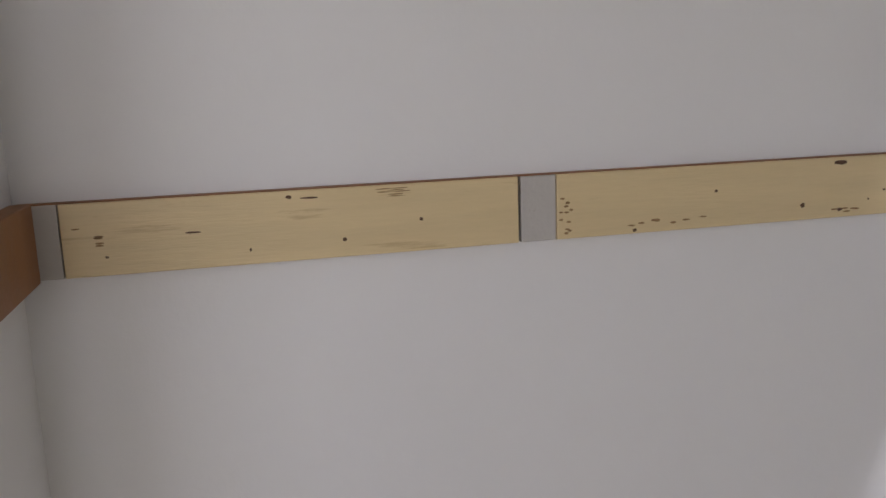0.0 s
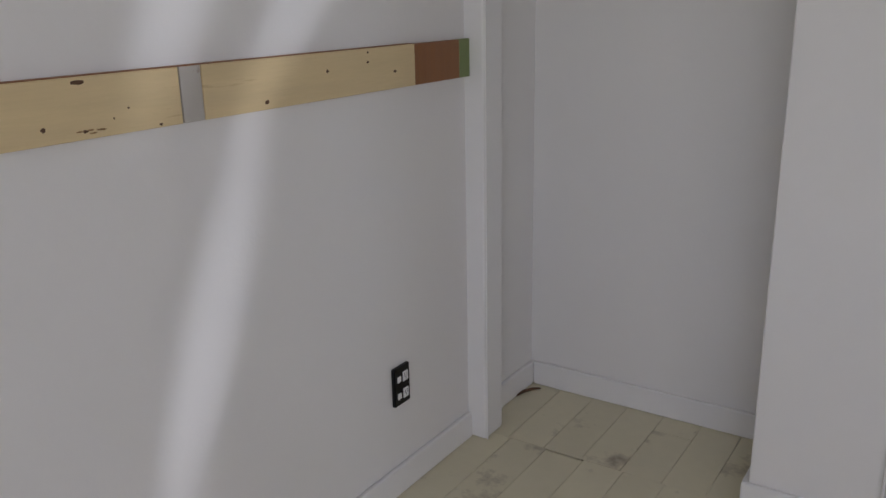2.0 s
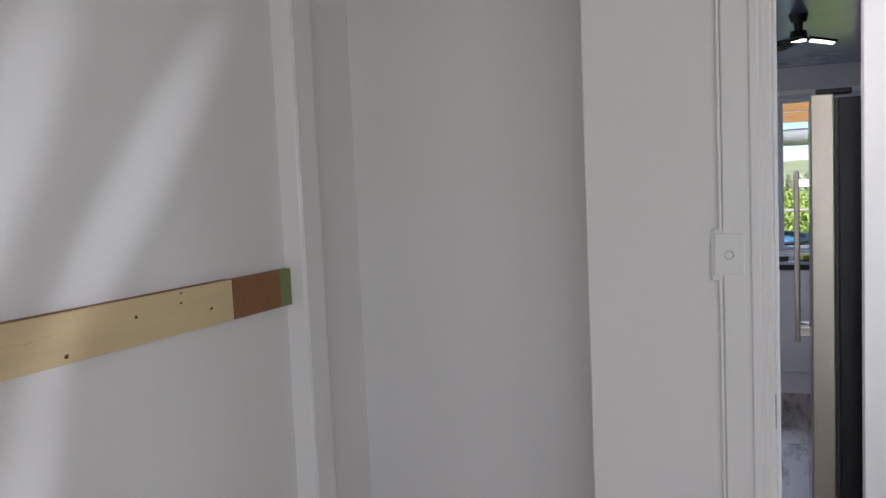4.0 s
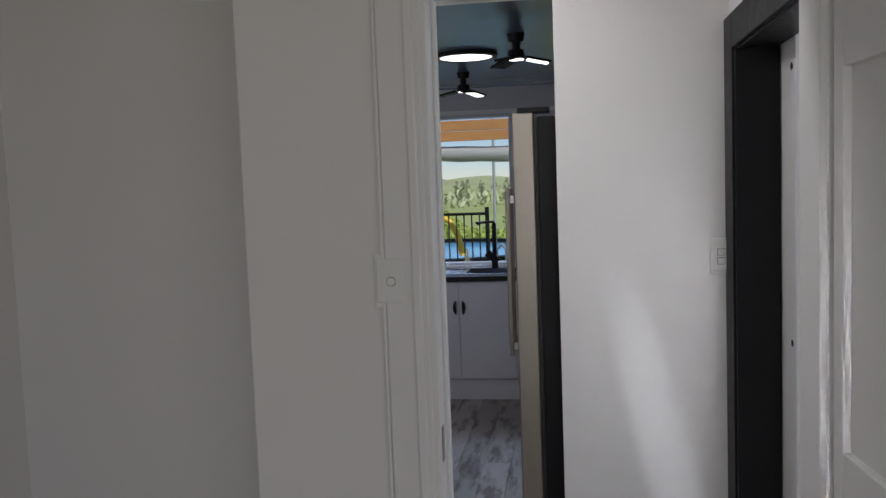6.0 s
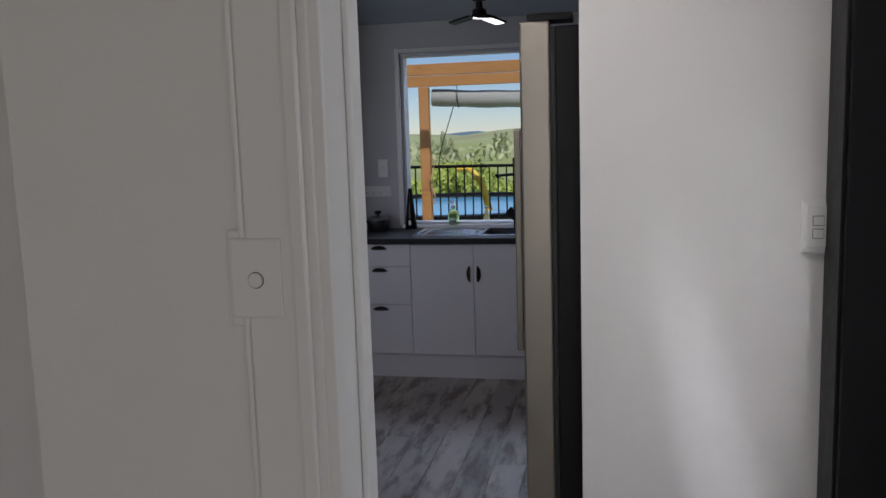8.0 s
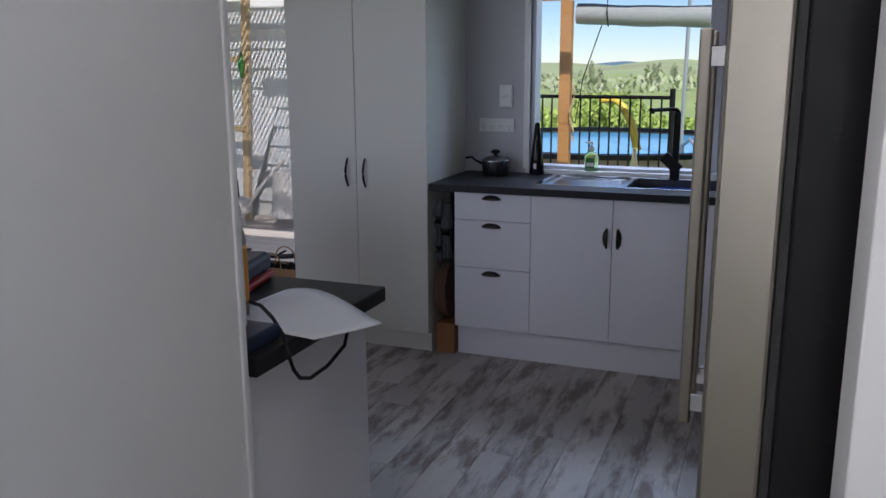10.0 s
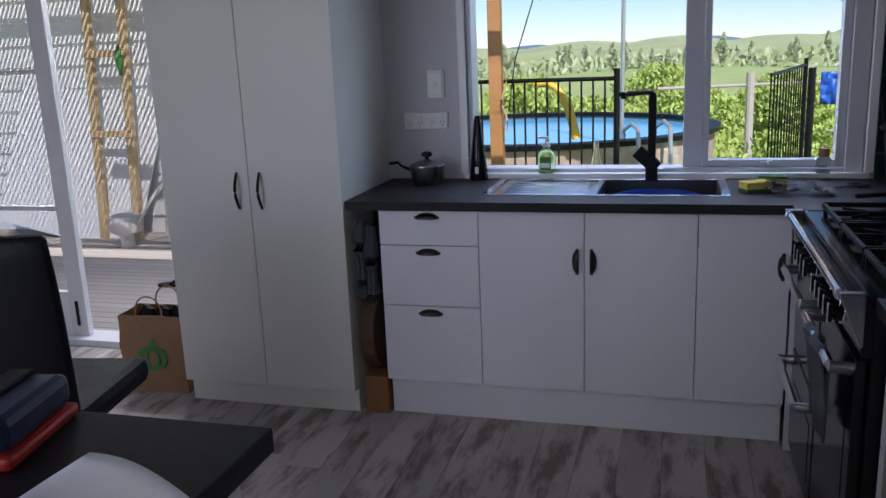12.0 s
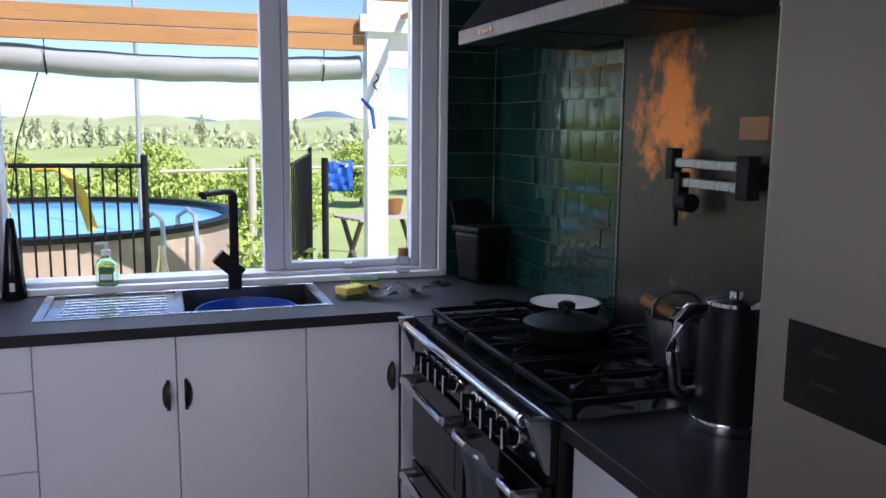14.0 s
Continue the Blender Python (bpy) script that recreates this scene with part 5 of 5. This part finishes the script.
def railing(name, a, b, top, bottom, gap, label, post=True):
    th = thing(name, (a[0], a[1], 0), label, "fence", "pool fences")
    d = Vector((b[0] - a[0], b[1] - a[1], 0))
    n = max(int(d.length / gap), 1)
    bm = bmesh.new()
    for z in (top - 0.015, bottom + 0.04):
        rod(bm, (0, 0, z), (d.x, d.y, z), 0.016, n=4)
    done(bm, "rail", BLACK, th)
    for i in range(n + 1):
        bm = bmesh.new()
        p = d * (i / n)
        r = 0.026 if i == n and post else 0.0085
        rod(bm, (p.x, p.y, bottom - (0.2 if i == n else 0)), (p.x, p.y, top + (0.06 if i == n else 0)), r, n=6)
        done(bm, "post" if i == n else "baluster", BLACK, th)
    return th


railing("pool_fence", (-0.75, 3.62), (0.687, 3.47), 1.25, -0.1, 0.088, "black steel pool fence with upright bars")
railing("pool_fence", (1.93, 5.0), (2.6, 7.9), 1.18, -0.2, 0.22, "black steel pool fence running down the garden")
bm = bmesh.new()
rod(bm, (0.612, 5.1, GZ), (0.64, 5.1, 2.9), 0.02, n=12)
tagged(done(bm, "slim_pole", GALV, smooth=True), "slim galvanised pole beside the pool", "pole")
bm = bmesh.new()
rod(bm, (2.35, 5.6, GZ), (2.35, 5.6, 1.2), 0.035, n=10)
tagged(done(bm, "fence_stake", CHAR), "dark round stake in the garden", "post")
wf = thing("wire_fence", (2.0, 12.0, 0), "grey timber post and rail at the garden end", "fence")
bm = bmesh.new()
for x in (0.3, 2.6):
    rod(bm, (x, 0, -1.2), (x, 0, 0.95), 0.07, n=10)
rod(bm, (-1.2, 0, 0.72), (3.4, 0, 0.80), 0.03, 0.022, 8)
done(bm, "post", DECK, wf)
tb = thing("garden_table", (3.3, 7.0, GZ), "weathered timber garden bench with pots and blue cloth", "table", turn=20)
blocks("top", DECK, [(-0.5, 0.5, -0.3 + 0.12 * i, -0.2 + 0.12 * i, 0.98, 1.01) for i in range(5)] + [(-0.5, 0.5, -0.3 + 0.12 * i, -0.2 + 0.12 * i, 0.45, 0.48) for i in range(4)], tb, 0.003)
bm = bmesh.new()
for x in (-0.42, 0.42):
    rod(bm, (x, -0.35, 0), (x, 0.2, 0.98), 0.03, n=6)
    rod(bm, (x, 0.35, 0), (x, -0.2, 0.98), 0.03, n=6)
done(bm, "leg", BARK, tb)
bm = bmesh.new()
lathe(bm, [(0.09, 0), (0.12, 0.18), (0.13, 0.18), (0.10, 0.02)], 20)
tagged(done(bm, "plant_pot", RIMU, smooth=True, at=(3.45, 7.05, GZ + 1.01)), "terracotta plant pot on the garden bench", "pot")
bm = bmesh.new()
for v in bmesh.ops.create_grid(bm, x_segments=12, y_segments=10, size=0.5)["verts"]:
    v.co = Vector((v.co.x * 0.28, 0.06 * noise.noise(v.co * 5), v.co.y * 0.34))
clb = tagged(done(bm, "blue_tarp", BLUE, smooth=True, at=(2.72, 6.6, 0.95)), "crumpled bright blue tarpaulin on the fence", "tarp")
clb.modifiers.new("thickness", "SOLIDIFY").thickness = 0.01

# pergola and rolled blind
pg = thing("pergola", (0, 3.5, 0), "orange-brown timber pergola over the terrace", "pergola")
blocks("beam", LUMBER, [(-3.0, 2.25, -0.025, 0.02, 2.065, 2.175), (-3.0, 2.25, -0.03, 0.015, 2.18, 2.295)], pg, 0.004)
for i in range(3):
    block("rafter_cross", LUMBER, -3.0, 2.6, -0.75 - 0.8 * i, -0.70 - 0.8 * i, 2.33 + 0.06 * i, 2.46 + 0.06 * i, pg, 0.004)
for x in (-0.95, 2.5):
    block("rafter", LUMBER, x, x + 0.05, -2.75, 0.3, 2.30, 2.33, pg, 0.004)
blocks("post", LUMBER, [(-0.30, -0.20, -0.05, 0.05, GZ, 2.06)], pg, 0.006)
blocks("white_post", TRIM, [(2.26, 2.42, -0.06, 0.08, GZ, 2.5), (2.42, 3.6, 0.0, 0.06, 1.95, 2.5), (2.75, 2.82, 0.0, 0.06, GZ, 1.95)], pg, 0.006)
blocks("rain_gutter", TRIM, [(2.2, 3.6, -0.1, -0.06, 2.2, 2.32)], pg, 0.006)
bl = thing("rolled_blind", (0, 3.56, 0), "rolled clear plastic blind sagging under the beam", "blind")
bm = bmesh.new()
tube(bm, arc(lambda u: (-0.18 + 2.42 * u, 0.03, 1.955 - 0.05 * math.sin(math.pi * u) + 0.002 * math.sin(u * 25)), 40), [0.088 + 0.003 * math.sin(i * 0.8) for i in range(41)], 16)
done(bm, "roll", BLIND, bl, smooth=True)
bm = bmesh.new()
for x in (0.1, 1.95):
    tube(bm, [(x, -0.07, 2.08), (x, -0.072, 1.93), (x, 0.0, 1.84)], 0.006, 6)
done(bm, "strap", CHAR, bl)
bm = bmesh.new()
tube(bm, [(0.05, -0.03, 1.85), (-0.1, -0.03, 1.4), (-0.16, -0.04, 1.0)], 0.005, 6)
done(bm, "cord", CHAR, bl)
bm = bmesh.new()
tube(bm, arc(lambda u: (-0.17 + 0.02 * math.sin(9 * u), 3.42, 1.35 - 0.5 * u), 12), 0.008, 6)
tagged(done(bm, "rope", STUDW, smooth=True), "pale rope hanging on the timber post", "rope")
bm = bmesh.new()
tube(bm, arc(lambda u: (2.32 + 0.02 * math.sin(7 * u), 3.41, 1.9 - 0.12 * u), 10), 0.006, 6)
tagged(done(bm, "steel_hook", CHAR), "bent wire hook on the white post", "hook")
bm = bmesh.new()
tube(bm, [(2.2, 3.38, 1.72), (2.28, 3.38, 1.64), (2.3, 3.38, 1.5)], [0.01, 0.018, 0.012], 8)
tagged(done(bm, "hand_tool", BLUE), "blue-handled tool hanging on the white post", "tool")

# deck side
structure(blocks("deck_base", SUB, [(-8, -0.9, 0.70, 3.75, -0.4, -0.085)], bevel=0), "dark underside of the deck", "deck")
wb = structure(block("wall_outbuilding", WBOARD, -8, -2.45, 3.66, 3.8, -0.5, 3.0, bevel=0), "white weatherboard wall beyond the deck", "wall")
sheet = tagged(block("leaning_board", WBOARD, -0.75, 0.75, -0.008, 0.008, 0, 1.45), "white sheet board leaning on the weatherboards", "board")
sheet.matrix_world = pose(-4.35, 3.3, -0.06, -14, 12, 0)
ld_ = thing("wooden_ladder", (-3.69, 3.3, -0.06), "rough pine ladder frame leaning on the weatherboards", "ladder", turn=0)
bm = bmesh.new()
for x, lean in ((-0.22, 0.24), (0.14, 0.26)):
    vs = box(bm, x - 0.035, x + 0.035, -0.03, 0.03, 0, 2.6)
    for v in vs:
        v.co.y += 0.1 * v.co.z
        v.co.x -= 0.02 * v.co.z
done(bm, "rail", STUDW, ld_, 0.004)
bm = bmesh.new()
for z in (0.95, 1.65, 2.35):
    box(bm, -0.25 - 0.02 * z, 0.16 - 0.02 * z, -0.05 + 0.1 * z, -0.02 + 0.1 * z, z - 0.03, z + 0.03)
done(bm, "rung", STUDW, ld_, 0.004)
bm = bmesh.new()
lathe(bm, [(0.06, 0), (0.06, 0.1), (0.13, 0.14), (0.15, 0.21), (0.12, 0.28), (0.05, 0.3)], 16, (-3.46, 3.02, -0.06))
tagged(done(bm, "stone_pot", PATCH, smooth=True), "rough grey stone pot on the deck", "pot")
bm = bmesh.new()
tube(bm, [(-3.42, 2.98, 0.02), (-3.2, 3.05, 0.35), (-2.95, 3.1, 0.62)], 0.02, 8)
rod(bm, (-2.95, 3.1, 0.05), (-2.95, 3.1, 0.5), 0.15, 0.12, 16)
tagged(done(bm, "shop_vacuum", PATCH), "grey workshop vacuum with a black hose", "vacuum")
bm = bmesh.new()
tube(bm, [(0.1, 0.1, 1.72), (0.11, 0.07, 1.6), (0.09, 0.1, 1.46)], [0.012, 0.035, 0.015], 8)
done(bm, "rag", GREEN, ld_, smooth=True)
for i in range(2):
    bm = bmesh.new()
    rod(bm, (0, 0, 0), (0, 0, 0.018), 0.06, n=18)
    for v in bm.verts:
        v.co.x *= 2.1
        v.co.y *= 0.85
    tube(bm, [(-0.03, -0.045, 0.02), (0.04, 0, 0.055), (-0.03, 0.045, 0.02)], 0.008, 6)
    s = tagged(done(bm, "flip_flop", BLACK), "black rubber flip-flop on the deck", "sandal", "flip-flops")
    s.matrix_world = pose(-2.28 + 0.13 * i, 1.92 + 0.08 * i, -0.058, 0, 0, 15 + 20 * i)
tagged(blocks("hanging_coat", STUDW, [(-1.32, -1.2, 0.95, 1.05, 0.25, 1.75)], bevel=0.03), "brown canvas coat hanging outside the deck door", "coat")

# unseen slats added only to dim the sun on deck and weatherboards
shade = thing("deck_canopy", (0, 0, 0), "unseen slatted sun shade added over the deck", "canopy")
for i in range(140):
    block("slat", LUMBER, -8 + i * 0.05, -7.97 + i * 0.05, 0.72, 3.05, 2.84, 2.846, shade, 0)
for y in (0.75, 2.88):
    block("canopy_beam", LUMBER, -8, -0.95, y, y + 0.05, 2.72, 2.839, shade, 0.003)
for x in (-7.8, -1.0):
    block("canopy_post", LUMBER, x, x + 0.05, 2.88, 2.95, -0.06, 2.719, shade, 0.003)

# ---- pieces: tiles, boards ----


def pieces(name, parent, mesh_of, spots, label_m):
    for key, loc in spots:
        o = new(name, mesh_of(key))
        o.parent = parent
        o.location = loc


cache = {}


def slab_mesh(key):
    """A bevel-topped slab sx * sy * sz, its top at z = 0."""
    if key not in cache:
        nm, sx, sy, sz, ch_, m = key
        bm = bmesh.new()
        vs = box(bm, 0, sx, 0, sy, -sz, -ch_)
        top = [f for f in bm.faces if f.normal.z > 0.9]
        r = bmesh.ops.inset_region(bm, faces=top, thickness=ch_, depth=ch_)
        me = bpy.data.meshes.new(nm)
        bm.to_mesh(me)
        bm.free()
        me.materials.append(m)
        cache[key] = me
    return cache[key]


def boards(parent, name, m, x0, x1, y0, y1, z, w, lens, rng, gap=0.0016):
    """Boards along y with staggered ends."""
    i, x = 0, x0
    while x < x1 - 0.02:
        ww = min(w, x1 - x)
        y = y0
        first = rng.choice(lens) * rng.uniform(0.3, 1)
        while y < y1 - 0.01:
            ln = min(first if y == y0 else rng.choice(lens), y1 - y)
            o = new(name, slab_mesh((name, round(ww - gap, 4), round(ln - gap, 4), 0.012, 0.0007, m)))
            o.parent = parent
            o.location = (x, y, z + rng.uniform(-0.0006, 0.0006))
            y += ln
        x += ww


rng = random.Random(7)
floor_k = structure(blocks("floor_kitchen", SUB, [(-3.3, 2.1, -3.55, 0.70, -0.05, -0.011), (0.98, 2.32, -3.965, -3.55, -0.05, -0.011)], bevel=0), "whitewashed worn timber floor", "floor")
boards(floor_k, "plank", WASH, -3.3, 2.1, -3.55, 0.56, 0.0, 0.152, (1.2, 1.8, 2.4), rng)
boards(floor_k, "plank", WASH, 0.98, 2.3, -3.965, -3.55, 0.0, 0.152, (1.2,), rng)
floor_n = structure(block("floor_room", SUB, -0.24, 3.6, -8.5, -3.965, -0.05, NF - 0.011, bevel=0), "cream painted timber floor", "floor")
bpy.data.objects["floor_room"].data.update()
boards(floor_n, "floorboard", CREAM, 0.0, 2.6, -6.73, -4.095, NF, 0.13, (0.9, 1.5, 2.2), rng, 0.0014)
boards(floor_n, "floorboard", CREAM, -0.012, 0.882, -4.095, -3.685, NF, 0.13, (0.9,), rng, 0.0014)
structure(block("floor_alcove", SUB, -0.12, 0.882, -3.965, -3.685, -0.05, NF - 0.011, bevel=0), "cream painted alcove floor", "floor")
floor_b = structure(block("floor_bathroom", GROUT, 2.32, 3.9, -3.93, -2.98, -0.05, -0.003, bevel=0), "pale tiled bathroom floor", "floor")
for i in range(5):
    for j in range(3):
        o = new("floor_tile", slab_mesh(("floor_tile", 0.307, 0.307, 0.012, 0.002, WTILE)))
        o.parent = floor_b
        o.location = (2.325 + 0.31 * i, -3.925 + 0.31 * j, 0.004)
# green wall tiles in broken bond
tl = structure(block("tiled_wall", GROUT, 2.093, 2.0995, -0.442, 0.545, 0.921, KZ, bevel=0), "dark green handmade tiles beside the window", "tiles")
tl2 = structure(block("tiled_return", GROUT, 1.887, 2.092, 0.553, 0.5595, 0.921, KZ, bevel=0), "dark green handmade tiles beside the window", "tiles")


def tile_mesh(w, seed):
    key = ("tile", round(w, 3), seed)
    if key not in cache:
        r = random.Random(seed * 31 + int(w * 1000))
        bm = bmesh.new()
        n = 3
        vs = [[bm.verts.new((w * i / n, 0.098 * j / n, 0.006 + r.uniform(-0.0007, 0.0007) - (0.0012 if i in (0, n) or j in (0, n) else 0))) for j in range(n + 1)] for i in range(n + 1)]
        for i in range(n):
            for j in range(n):
                bm.faces.new((vs[i][j], vs[i + 1][j], vs[i + 1][j + 1], vs[i][j + 1]))
        ring = [vs[i][0] for i in range(n + 1)] + [vs[n][j] for j in range(1, n + 1)] + [vs[i][n] for i in range(n - 1, -1, -1)] + [vs[0][j] for j in range(n - 1, 0, -1)]
        low = [bm.verts.new((v.co.x, v.co.y, 0)) for v in ring]
        for k in range(len(ring)):
            bm.faces.new((ring[k], low[k], low[(k + 1) % len(ring)], ring[(k + 1) % len(ring)]))
        bmesh.ops.recalc_face_normals(bm, faces=bm.faces)
        me = bpy.data.meshes.new("tile")
        bm.to_mesh(me)
        bm.free()
        me.materials.append(TILE)
        for p_ in me.polygons:
            p_.use_smooth = True
        me.set_sharp_from_angle(angle=radians(50))
        cache[key] = me
    return cache[key]


for row in range(14):
    z = 0.9225 + row * 0.1
    if z + 0.098 > KZ:
        break
    u = -0.05 * (row % 2) - rng.uniform(0, 0.02)
    while u < 0.98:
        w = min(u + 0.1, 0.985) - max(u, 0)
        if w > 0.012:
            o = new("tile", tile_mesh(w - 0.002, rng.randrange(5)))
            o.parent = tl
            o.matrix_basis = Matrix(((0, 0, -1, 2.093), (-1, 0, 0, 0.543 - max(u, 0)), (0, 1, 0, z), (0, 0, 0, 1))) @ pose(0, 0, 0, rng.uniform(-0.5, 0.5), rng.uniform(-0.5, 0.5), 0)
        u += 0.1
    u = -0.05 * (row % 2)
    while u < 0.2:
        w = min(u + 0.1, 0.2) - max(u, 0)
        if w > 0.012:
            o = new("tile", tile_mesh(w - 0.002, rng.randrange(5)))
            o.parent = tl2
            o.matrix_basis = Matrix(((1, 0, 0, 1.888 + max(u, 0)), (0, 0, -1, 0.553), (0, 1, 0, z), (0, 0, 0, 1))) @ pose(0, 0, 0, rng.uniform(-0.5, 0.5), rng.uniform(-0.5, 0.5), 0)
        u += 0.1
# weatherboards and decking
for i in range(16):
    z = -0.3 + i * 0.2
    bm = bmesh.new()
    vs = box(bm, -8, -2.45, 3.615, 3.655, z, z + 0.205)
    for v in vs:
        if v.co.z > z + 0.1 and v.co.y < 3.63:
            v.co.y = 3.64
    o = done(bm, "weatherboard", WBOARD, wb)
deck = structure(block("deck_joist", SUB, -8, -0.95, 0.72, 3.6, -0.084, -0.08, bevel=0), "weathered timber deck", "deck")
for i in range(31):
    o = block("deck_board", DECK, -8, -0.92, 0.725 + i * 0.094, 0.725 + i * 0.094 + 0.088, -0.079, -0.06, deck, 0.002)
